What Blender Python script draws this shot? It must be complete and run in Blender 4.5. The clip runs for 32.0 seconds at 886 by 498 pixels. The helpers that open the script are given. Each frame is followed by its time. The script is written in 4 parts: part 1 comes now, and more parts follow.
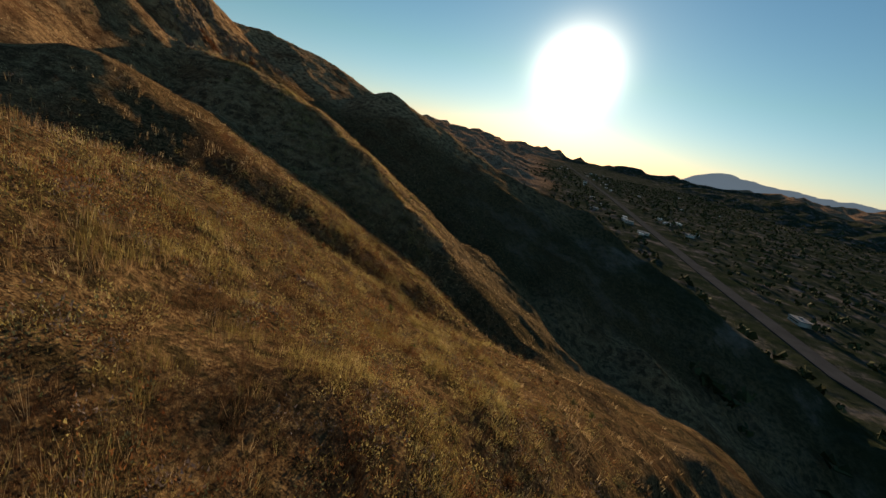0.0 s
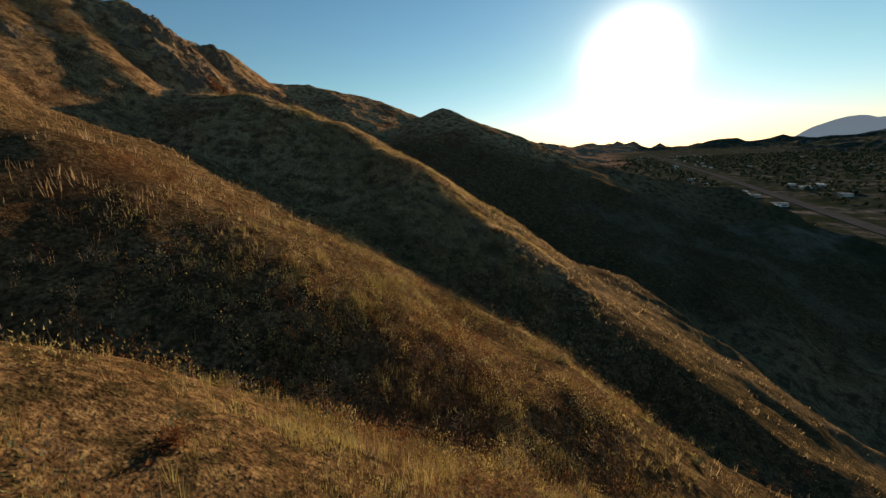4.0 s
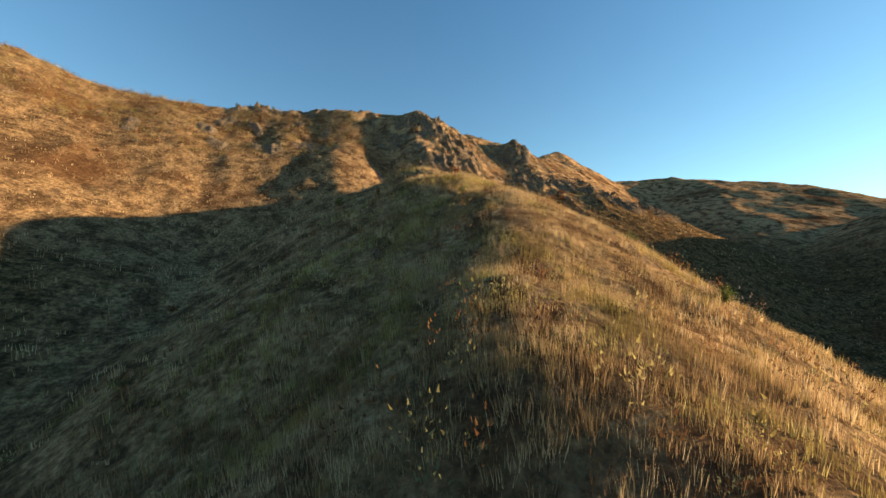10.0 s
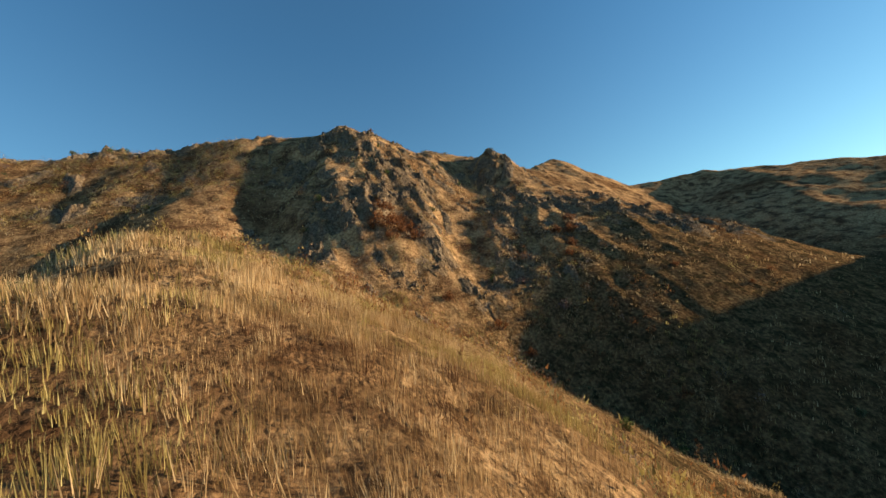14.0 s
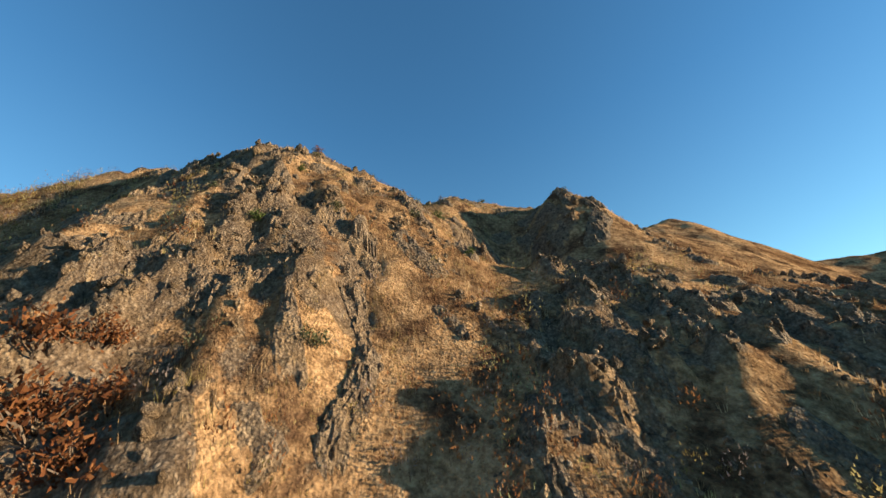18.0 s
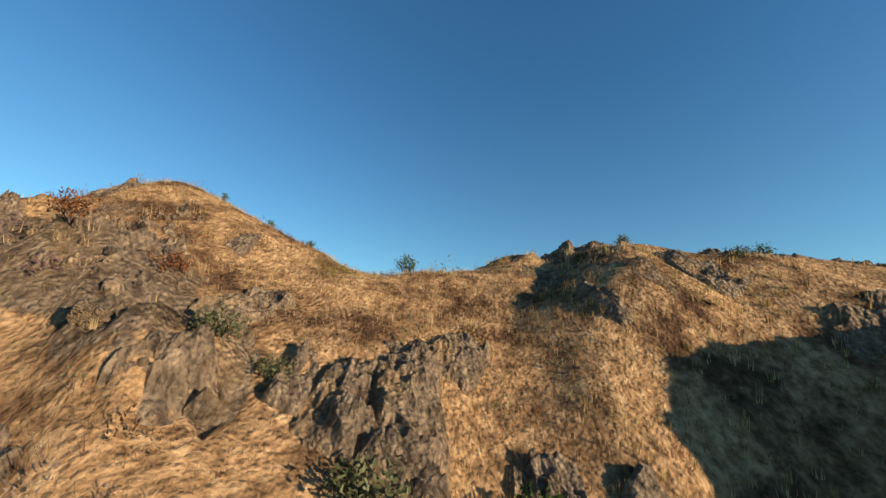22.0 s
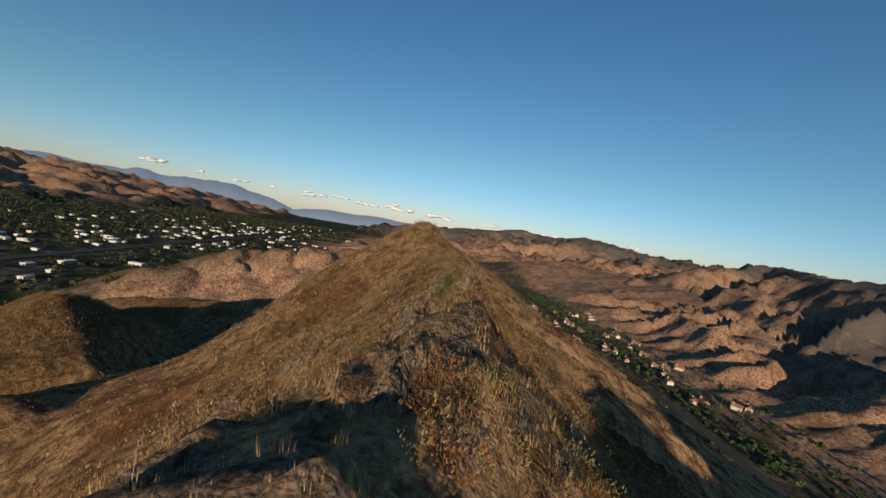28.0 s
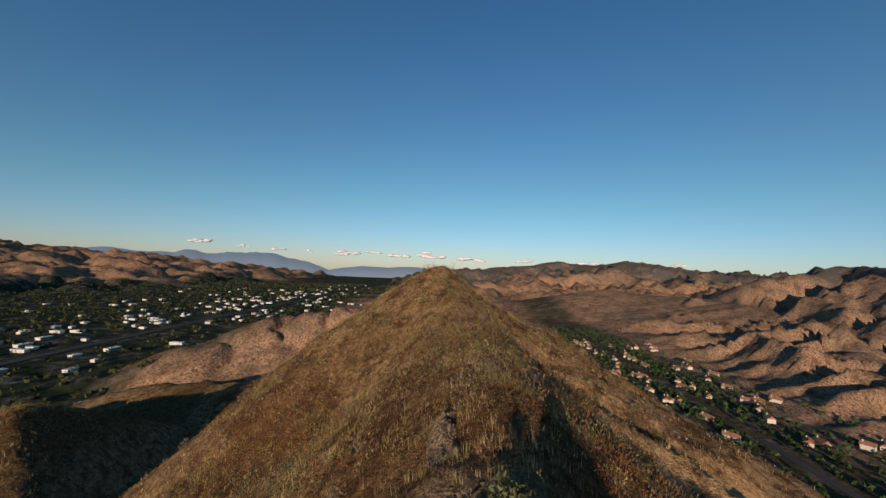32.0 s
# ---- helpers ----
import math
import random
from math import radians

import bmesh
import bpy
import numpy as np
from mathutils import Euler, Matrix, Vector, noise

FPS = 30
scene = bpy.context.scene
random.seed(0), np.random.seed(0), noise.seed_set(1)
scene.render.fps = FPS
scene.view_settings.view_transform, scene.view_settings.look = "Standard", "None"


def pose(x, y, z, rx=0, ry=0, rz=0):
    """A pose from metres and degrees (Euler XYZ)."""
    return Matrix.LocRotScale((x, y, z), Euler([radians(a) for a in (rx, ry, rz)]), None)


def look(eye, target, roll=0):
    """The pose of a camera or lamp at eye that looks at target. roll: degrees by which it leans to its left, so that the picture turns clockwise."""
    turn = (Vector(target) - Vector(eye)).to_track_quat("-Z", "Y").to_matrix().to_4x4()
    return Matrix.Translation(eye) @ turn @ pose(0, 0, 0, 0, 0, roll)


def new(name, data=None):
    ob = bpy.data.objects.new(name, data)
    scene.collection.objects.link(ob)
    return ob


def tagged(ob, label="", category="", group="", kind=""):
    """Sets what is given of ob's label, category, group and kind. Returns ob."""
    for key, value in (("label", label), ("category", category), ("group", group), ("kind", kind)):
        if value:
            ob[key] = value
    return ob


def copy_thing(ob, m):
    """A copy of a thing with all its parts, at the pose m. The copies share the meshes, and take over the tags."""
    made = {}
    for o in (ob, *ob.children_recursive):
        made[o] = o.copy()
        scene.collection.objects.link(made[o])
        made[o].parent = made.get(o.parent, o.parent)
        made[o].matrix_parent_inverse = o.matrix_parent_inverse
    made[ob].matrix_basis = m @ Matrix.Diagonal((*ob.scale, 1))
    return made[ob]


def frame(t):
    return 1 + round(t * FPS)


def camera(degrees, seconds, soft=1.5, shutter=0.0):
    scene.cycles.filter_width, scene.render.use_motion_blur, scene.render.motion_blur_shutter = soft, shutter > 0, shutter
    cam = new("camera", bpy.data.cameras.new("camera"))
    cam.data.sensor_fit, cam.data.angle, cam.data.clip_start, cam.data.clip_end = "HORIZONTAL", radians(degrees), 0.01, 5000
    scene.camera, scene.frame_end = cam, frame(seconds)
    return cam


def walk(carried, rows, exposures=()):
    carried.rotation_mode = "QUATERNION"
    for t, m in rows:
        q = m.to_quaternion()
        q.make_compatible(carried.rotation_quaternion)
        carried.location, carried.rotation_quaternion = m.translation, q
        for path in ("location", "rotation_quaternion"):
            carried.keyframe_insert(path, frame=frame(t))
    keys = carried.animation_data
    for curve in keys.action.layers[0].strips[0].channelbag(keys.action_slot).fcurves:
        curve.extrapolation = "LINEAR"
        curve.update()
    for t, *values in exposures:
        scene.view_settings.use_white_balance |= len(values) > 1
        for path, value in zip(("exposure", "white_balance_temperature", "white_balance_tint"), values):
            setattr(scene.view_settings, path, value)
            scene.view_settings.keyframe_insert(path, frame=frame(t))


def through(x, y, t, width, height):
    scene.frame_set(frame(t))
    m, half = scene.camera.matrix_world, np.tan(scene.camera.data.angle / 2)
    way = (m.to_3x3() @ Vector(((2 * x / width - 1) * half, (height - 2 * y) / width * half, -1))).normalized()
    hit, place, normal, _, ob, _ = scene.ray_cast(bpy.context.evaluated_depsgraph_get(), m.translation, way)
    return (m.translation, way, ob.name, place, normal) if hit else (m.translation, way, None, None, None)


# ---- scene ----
cam = camera(99.0, 32.0)
PATH = [
    (0, (1.262, 3.399, 3.797), (1.264, 5.303, 3.185), 12.1),
    (0.5, (1.267, 7.487, 3.050), (1.084, 9.367, 2.393), 3.2),
    (1, (1.274, 11.598, 2.009), (1.090, 13.484, 1.370), 1.8),
    (1.5, (1.201, 15.705, 0.736), (1.012, 17.584, 0.079), 0.7),
    (2, (0.613, 20.542, -0.793), (0.350, 22.408, -1.464), 1.3),
    (2.5, (-0.449, 25.721, -2.968), (-0.811, 27.595, -3.565), 1.6),
    (3, (-1.883, 31.322, -4.496), (-2.289, 33.202, -5.046), -0.1),
    (3.5, (-3.360, 37.168, -5.887), (-3.784, 39.049, -6.417), -1.9),
    (5.5, (-7.626, 59.274, -8.628), (-8.073, 61.196, -8.956), -6.5),
    (6, (-8.342, 64.838, -9.153), (-8.654, 66.792, -9.446), -11.4),
    (6.5, (-9.008, 70.410, -9.312), (-9.338, 72.344, -9.703), -11.2),
    (7, (-9.606, 75.999, -9.596), (-10.002, 77.931, -9.932), -9.5),
    (7.5, (-10.496, 81.537, -9.693), (-11.194, 83.380, -10.033), -1.7),
    (8, (-11.633, 87.570, -9.695), (-12.413, 89.401, -9.896), -3.0),
    (8.5, (-13.506, 94.121, -9.319), (-14.935, 95.521, -9.331), -4.2),
    (9, (-15.951, 100.127, -8.470), (-17.617, 101.228, -8.352), 0.7),
    (9.5, (-18.918, 105.682, -7.050), (-20.675, 106.630, -6.939), -0.0),
    (10, (-22.328, 110.496, -5.666), (-24.172, 111.258, -5.523), -0.6),
    (10.5, (-25.851, 114.397, -4.396), (-27.743, 115.032, -4.258), -4.2),
    (11, (-29.399, 117.772, -3.090), (-31.201, 118.628, -2.943), -2.1),
    (11.5, (-33.138, 120.577, -1.748), (-34.884, 121.535, -1.566), -5.2),
    (12, (-36.725, 123.027, -0.403), (-38.484, 123.960, -0.206), -7.4),
    (12.5, (-40.362, 125.297, 0.772), (-42.133, 126.204, 0.982), -9.5),
    (13, (-43.578, 127.509, 2.087), (-45.372, 128.365, 2.308), -10.6),
    (13.5, (-46.750, 130.018, 3.259), (-48.579, 130.789, 3.508), -9.5),
    (15.5, (-58.078, 142.027, 5.704), (-59.927, 142.703, 6.057), -6.4),
    (16, (-62.960, 144.329, 7.212), (-64.786, 145.059, 7.575), -10.1),
    (16.5, (-67.926, 146.473, 8.874), (-69.757, 147.192, 9.234), -10.9),
    (17, (-72.676, 148.729, 10.616), (-74.526, 149.349, 11.057), -11.4),
    (17.5, (-77.170, 150.900, 12.423), (-79.036, 151.323, 13.006), -5.2),
    (18, (-81.541, 153.118, 14.673), (-83.392, 153.437, 15.360), -3.6),
    (18.5, (-85.461, 155.234, 17.334), (-87.328, 155.436, 18.021), -1.6),
    (19, (-89.218, 157.105, 20.058), (-91.110, 157.194, 20.700), -0.6),
    (19.5, (-92.676, 158.578, 22.689), (-94.571, 158.558, 23.329), 0.2),
    (20, (-95.628, 159.413, 25.306), (-97.526, 159.279, 25.921), 2.1),
    (20.5, (-98.653, 159.532, 27.426), (-100.553, 159.332, 28.018), 1.5),
    (21, (-101.773, 159.286, 29.077), (-103.660, 159.052, 29.696), -0.7),
    (21.5, (-104.294, 159.277, 31.233), (-106.166, 158.910, 31.832), 1.8),
    (22, (-107.107, 158.966, 33.418), (-108.963, 158.401, 33.906), 2.4),
    (22.5, (-110.005, 158.577, 35.415), (-111.695, 157.602, 35.851), 5.5),
    (23, (-112.673, 157.903, 36.960), (-113.917, 156.362, 37.240), 5.4),
    (23.5, (-115.132, 156.785, 38.245), (-115.763, 154.891, 38.368), 10.0),
    (24, (-117.244, 155.155, 39.271), (-117.613, 153.190, 39.346), 17.6),
    (24.5, (-119.012, 153.385, 40.224), (-119.262, 151.401, 40.241), 21.4),
    (25, (-120.427, 150.826, 40.904), (-120.652, 148.838, 40.906), 20.0),
    (25.5, (-121.600, 148.278, 41.462), (-121.685, 146.281, 41.401), 19.3),
    (27.5, (-123.732, 136.342, 42.621), (-123.793, 134.348, 42.480), 15.0),
    (28, (-123.974, 132.927, 42.640), (-124.164, 130.940, 42.527), 9.6),
    (28.5, (-124.329, 129.293, 42.556), (-124.356, 127.294, 42.483), 4.3),
    (29, (-124.629, 125.657, 42.638), (-124.702, 123.659, 42.573), 4.0),
    (29.5, (-125.017, 122.060, 42.819), (-125.143, 120.070, 42.666), 3.2),
    (30, (-125.460, 118.597, 42.900), (-125.647, 116.609, 42.771), 3.7),
    (30.5, (-125.934, 115.255, 42.919), (-126.142, 113.269, 42.799), 3.3),
    (31, (-126.531, 111.872, 42.856), (-126.669, 109.877, 42.883), 2.9),
    (31.5, (-127.092, 108.567, 42.818), (-127.103, 106.568, 42.893), 2.8),
    (32, (-127.624, 105.448, 43.011), (-127.614, 103.451, 43.109), 2.4),
]
walk(cam, [(t, look(eye, target, roll)) for t, eye, target, roll in PATH],
     [(0, 0.1, 7900, 12), (2, 0.3, 7900, 12), (7.5, 0.65, 7900, 12), (9.5, 1.5, 8200, 12), (13, 1.0, 7500, 8), (18, 1.2, 6900, 7), (20, 1.15, 6650, 7), (22, 0.85, 6600, 8),
      (23, 0.05, 6500, 10), (25, -0.2, 6500, 13), (28, 0.1, 6650, 13), (32, 0.0, 6600, 13)])

# ---------- sky, sun, exposure ----------
SUN_AZ, SUN_EL = radians(12.8), radians(10.0)      # clockwise from +y, and above the horizon
world = bpy.data.worlds.new("world")
scene.world = world
world.use_nodes = True
wn, wl = world.node_tree.nodes, world.node_tree.links
wn.clear()
w_out, w_bg = wn.new("ShaderNodeOutputWorld"), wn.new("ShaderNodeBackground")
w_sky = wn.new("ShaderNodeTexSky")
w_sky.sky_type, w_sky.sun_disc = "NISHITA", False
w_sky.sun_elevation, w_sky.sun_rotation = SUN_EL, SUN_AZ
w_sky.altitude, w_sky.air_density, w_sky.dust_density, w_sky.ozone_density = 300, 1.0, 0.1, 3.0
w_bg.inputs["Strength"].default_value = 0.108
w_tint = wn.new("ShaderNodeMix")
w_tint.data_type, w_tint.blend_type = "RGBA", "MULTIPLY"
w_tint.inputs[0].default_value = 1.0
w_dir, w_sep, w_ramp = wn.new("ShaderNodeTexCoord"), wn.new("ShaderNodeSeparateXYZ"), wn.new("ShaderNodeValToRGB")
w_ramp.color_ramp.elements[0].position, w_ramp.color_ramp.elements[0].color = 0.0, (0.86, 0.93, 1.26, 1)      # haze low over the horizon
w_ramp.color_ramp.elements[1].position, w_ramp.color_ramp.elements[1].color = 0.16, (0.74, 0.98, 0.98, 1)
w_top = w_ramp.color_ramp.elements.new(0.6)
w_top.color = (0.52, 0.90, 1.04, 1)
wl.new(w_dir.outputs["Generated"], w_sep.inputs[0])
wl.new(w_sep.outputs[2], w_ramp.inputs[0])
wl.new(w_ramp.outputs[0], w_tint.inputs[7])
wl.new(w_sky.outputs[0], w_tint.inputs[6])
# the bright aureole of hazy air round the sun
w_dot = wn.new("ShaderNodeVectorMath")
w_dot.operation = "DOT_PRODUCT"
w_dot.inputs[1].default_value = (math.sin(SUN_AZ) * math.cos(SUN_EL), math.cos(SUN_AZ) * math.cos(SUN_EL), math.sin(SUN_EL))
wl.new(w_dir.outputs["Generated"], w_dot.inputs[0])
w_sum = w_tint.outputs[2]
for tight, bright in ((420.0, 26.0), (70.0, 0.8)):
    w_up, w_pow, w_scale, w_add = wn.new("ShaderNodeMath"), wn.new("ShaderNodeMath"), wn.new("ShaderNodeMix"), wn.new("ShaderNodeMix")
    w_up.operation, w_up.inputs[1].default_value = "MAXIMUM", 0.0
    w_pow.operation, w_pow.inputs[1].default_value = "POWER", tight
    wl.new(w_dot.outputs["Value"], w_up.inputs[0])
    wl.new(w_up.outputs[0], w_pow.inputs[0])
    w_scale.data_type, w_scale.inputs[6].default_value, w_scale.inputs[7].default_value = "RGBA", (0, 0, 0, 1), (bright, bright * 0.95, bright * 0.84, 1)
    wl.new(w_pow.outputs[0], w_scale.inputs[0])
    w_add.data_type, w_add.blend_type, w_add.inputs[0].default_value = "RGBA", "ADD", 1.0
    wl.new(w_sum, w_add.inputs[6])
    wl.new(w_scale.outputs[2], w_add.inputs[7])
    w_sum = w_add.outputs[2]
wl.new(w_sum, w_bg.inputs["Color"])
wl.new(w_bg.outputs[0], w_out.inputs["Surface"])

sun_data = bpy.data.lights.new("sun", "SUN")
sun_data.energy, sun_data.angle, sun_data.color = 5.0, radians(0.53), (1.0, 0.82, 0.60)
sun = new("sun", sun_data)
to_sun = Vector((math.sin(SUN_AZ) * math.cos(SUN_EL), math.cos(SUN_AZ) * math.cos(SUN_EL), math.sin(SUN_EL)))
sun.matrix_world = look(to_sun * 300, (0, 0, 0))


# ---------- noise on arrays ----------
def lattice(ix, iy, seed):
    h = (ix.astype(np.int64) * 374761393 + iy.astype(np.int64) * 668265263 + seed * 1442695041) & 0xFFFFFFFF
    h = ((h ^ (h >> 13)) * 1274126177) & 0xFFFFFFFF
    return ((h ^ (h >> 16)) & 0xFFFF) / 32767.5 - 1.0


def noise2(x, y, seed=0):
    """Smooth noise from -1 to 1."""
    ix, iy = np.floor(x), np.floor(y)
    fx, fy = x - ix, y - iy
    fx, fy = fx * fx * fx * (fx * (6 * fx - 15) + 10), fy * fy * fy * (fy * (6 * fy - 15) + 10)
    a, b = lattice(ix, iy, seed), lattice(ix + 1, iy, seed)
    c, d = lattice(ix, iy + 1, seed), lattice(ix + 1, iy + 1, seed)
    return (a + (b - a) * fx) * (1 - fy) + (c + (d - c) * fx) * fy


def fbm(x, y, seed=0, octaves=4, gain=0.5):
    total, amp, size = 0.0, 1.0, 1.0
    for k in range(octaves):
        total = total + amp * noise2(x * size + 17.3 * k, y * size - 9.1 * k, seed + k)
        amp, size = amp * gain, size * 2.03
    return total


def ridged(x, y, seed=0, octaves=4, gain=0.5):
    total, amp, size = 0.0, 1.0, 1.0
    for k in range(octaves):
        total = total + amp * (1 - np.abs(noise2(x * size + 31.7 * k, y * size + 5.9 * k, seed + k)) * 2)
        amp, size = amp * gain, size * 2.07
    return total


def blocks(x, y, seed=0, tip=1.0):
    """Broken blocks: each cell of an uneven net has its own height and tilt, -1 to 1."""
    ix, iy = np.floor(x), np.floor(y)
    near, value = np.full(x.shape, 9.0), np.zeros(x.shape)
    for dx in (-1, 0, 1):
        for dy in (-1, 0, 1):
            cx, cy = ix + dx, iy + dy
            px, py = cx + 0.5 + 0.42 * lattice(cx, cy, seed), cy + 0.5 + 0.42 * lattice(cx, cy, seed + 1)
            d = (x - px) ** 2 + (y - py) ** 2
            tilt = lattice(cx, cy, seed + 2) * 0.7 + tip * ((x - px) * lattice(cx, cy, seed + 3) + (y - py) * lattice(cx, cy, seed + 4))
            value = np.where(d < near, tilt, value)
            near = np.minimum(near, d)
    return value


def ramp(x, a, b):
    t = np.clip((x - a) / (b - a), 0, 1)
    return t * t * (3 - 2 * t)


def smax(a, b, k):
    d = np.clip(0.5 + 0.5 * (a - b) / k, 0, 1)
    return b + (a - b) * d + k * d * (1 - d)


# ---------- the lie of the land ----------
def to_line(x, y, pts):
    """Distance from a broken line, the side (over 0: left of its run), and the height along it."""
    best, side, high = np.full(x.shape, 1e9), np.zeros(x.shape), np.zeros(x.shape)
    for (x0, y0, z0), (x1, y1, z1) in zip(pts, pts[1:]):
        dx, dy = x1 - x0, y1 - y0
        s = np.clip(((x - x0) * dx + (y - y0) * dy) / (dx * dx + dy * dy), 0, 1)
        px, py = x0 + s * dx, y0 + s * dy
        d = np.hypot(x - px, y - py)
        near = d < best
        best = np.where(near, d, best)
        side = np.where(near, np.sign(dx * (y - y0) - dy * (x - x0)), side)
        high = np.where(near, z0 + s * (z1 - z0), high)
    return best, side, high


def crest(x, y, pts, left, right, rounding, scarp=0.0):
    """Land that falls away on both sides of a crest line; a scarp is an extra drop close by on the right."""
    best = np.full(x.shape, -1e9)
    for (x0, y0, z0), (x1, y1, z1) in zip(pts, pts[1:]):
        dx, dy = x1 - x0, y1 - y0
        s = np.clip(((x - x0) * dx + (y - y0) * dy) / (dx * dx + dy * dy), 0, 1)
        d = np.hypot(x - x0 - s * dx, y - y0 - s * dy)
        turn = (dx * (y - y0) - dy * (x - x0)) / (np.hypot(dx, dy) * (d + 1e-6))
        mix = ramp(turn, -0.8, 0.8)
        run = np.sqrt(d * d + rounding**2) - rounding
        fall = (right + (left - right) * mix) * run + scarp * (1 - mix) * (1 - np.exp(-run / 2.6))
        best = smax(best, z0 + s * (z1 - z0) - fall, 1.2)
    return best


MAIN = [(-169.9, 380, 29.8), (-137.2, 268.4, 37), (-145.9, 242.3, 35), (-148.3, 214, 45.3), (-141.8, 203.2, 40.4), (-135.2, 200.3, 36.4), (-126.2, 162.8, 37.7), (-132.7, 161.5, 39.8), (-121.7, 151.2, 35.8), (-119.3, 142.9, 39.3), (-127.5, 116.5, 38.5), (-126.2, 111.9, 37.5), (-129.6, 103.3, 38.8), (-130.6, 89.5, 37.7), (-130.3, 68.1, 38.1), (-127.3, 56.9, 42.8), (-130.3, 42.4, 32.9), (-135, 0, 14), (-150, -80, -24), (-170, -160, -60)]
BUTTRESS = [(-131, 178, 36.6), (-122, 173.4, 34.6), (-117, 173, 34.4), (-110.5, 173.2, 22.8), (-104, 174.2, 12.5)]
SPUR_MID = [(-98.9, 131, 11.8), (-73.3, 127.3, 9.2), (-59.2, 127.4, 5.6), (-48.3, 125.1, 0.8), (-33.7, 117.9, -5.8), (-24.2, 111.6, -14), (-12.9, 107.2, -18.6), (-5.7, 101.4, -25.6), (1.1, 99.6, -27), (11.3, 92.2, -33.8), (27.9, 83.2, -42.1), (65, 70, -62), (120, 55, -88)]
SPUR_SOUTH = [(-126, 71, 36.5), (-112, 69, 24), (-98, 76, 6.5), (-86, 78, -1.5), (-69, 87, -12.5), (-46, 88, -13.5), (-31, 86.5, -18.5), (-14, 83.5, -28), (5, 80, -39.5), (40, 72, -56)]
SPUR_PEAK = [(-130, 273, 34.6), (-108, 297, 30), (-68, 286, 13.2), (-50, 254, 15.8), (-35, 255, 8.6), (-22, 257, 4), (0, 254, -9.4), (40, 252, -20.6), (84, 250, -30), (138, 204, -55), (190, 150, -80)]
SPUR_LOW = [(-30, 255, 2), (-6.5, 207.2, -34.4), (28.8, 168.5, -56), (80, 130, -62), (120, 95, -80)]
SPUR_EAST = [(-14, 8, -2.5), (10, -20, -14), (36, -52, -24), (64, -84, -36), (110, -130, -60)]
SPUR_FOOT = [(-126, 40, 30), (-112, 0, 6), (-92, -50, -22), (-66, -105, -50), (-40, -160, -80)]
SPUR_BOWL = [(-92, -50, -8), (-50, -80, -17), (0, -112, -28), (48, -138, -38), (100, -170, -58)]
SPUR_DRY = [(-80, -560, -6), (-30, -450, -18), (55, -415, -30), (140, -368, -52), (195, -330, -84)]
FREEWAY = [(900, 3500, -100), (770, 2800, -100), (450, 1100, -100), (314, 452, -100), (275, 230, -100), (320, -20, -100), (418, -284, -100),
           (415, -900, -100), (400, -1488, -100), (330, -2600, -100), (250, -4200, -100)]
GLEN = [(-330, 420, -86), (-345, 220, -85), (-362, 100, -84), (-379, -15, -84), (-395, -228, -84), (-420, -690, -88), (-470, -1500, -92)]


RANGE_FAR = [(-100, -3250, 10), (-336, -3188, 49), (-624, -3157, 82), (-1056, -3061, 120), (-1366, -2953, 116), (-1623, -2836, 156), (-1851, -2709, 131), (-2022, -2596, 87),
             (-2260, -2420, 30)]
RANGE_WEST = [(-940, -985, -30), (-974, -946, 12), (-1006, -920, 49), (-1045, -915, 36), (-1085, -916, 65), (-1140, -930, 62), (-1202, -942, 88), (-1230, -911, 95), (-1186, -811, 82),
              (-1091, -609, 72), (-1080, -420, 76), (-1110, -200, 80)]
PALE_HILLS = [(-470, -1330, -62), (-590, -1240, -34), (-690, -1190, -10), (-770, -1120, -18), (-860, -1000, -14), (-880, -850, -20), (-840, -680, -52)]


def far_ranges(x, y):
    """The mountains beyond the canyon, and how thickly scrub grows on them."""
    rough = 40 * (ridged(x / 170, y / 170, 101, 5, 0.55) - 0.95)
    d_far, _, _ = to_line(x, y, RANGE_FAR)
    d_west, _, _ = to_line(x, y, RANGE_WEST)
    far_back = crest(x, y, RANGE_FAR, 0.30, 0.30, 30) + rough * 1.2 * ramp(d_far, 20, 260) + 16 * (ridged(x / 210, y / 210, 109, 4, 0.6) - 0.8)
    west = crest(x, y, RANGE_WEST, 0.42, 0.50, 8) + rough * ramp(d_west, 8, 110) + 5 * ridged(x / 34, y / 34, 105, 2)
    d_pale, _, _ = to_line(x, y, PALE_HILLS)
    pale = crest(x, y, PALE_HILLS, 0.22, 0.24, 50) - 9 * np.abs(noise2(x / 60, y / 60, 107)) * ramp(d_pale, 10, 80)
    scrub = np.maximum(1 - ramp(d_far, 500, 900), 1 - ramp(d_west, 260, 420)) * (1 - 0.7 * (1 - ramp(d_pale, 150, 260)))
    return smax(smax(far_back, west, 10.0), pale, 8.0), scrub


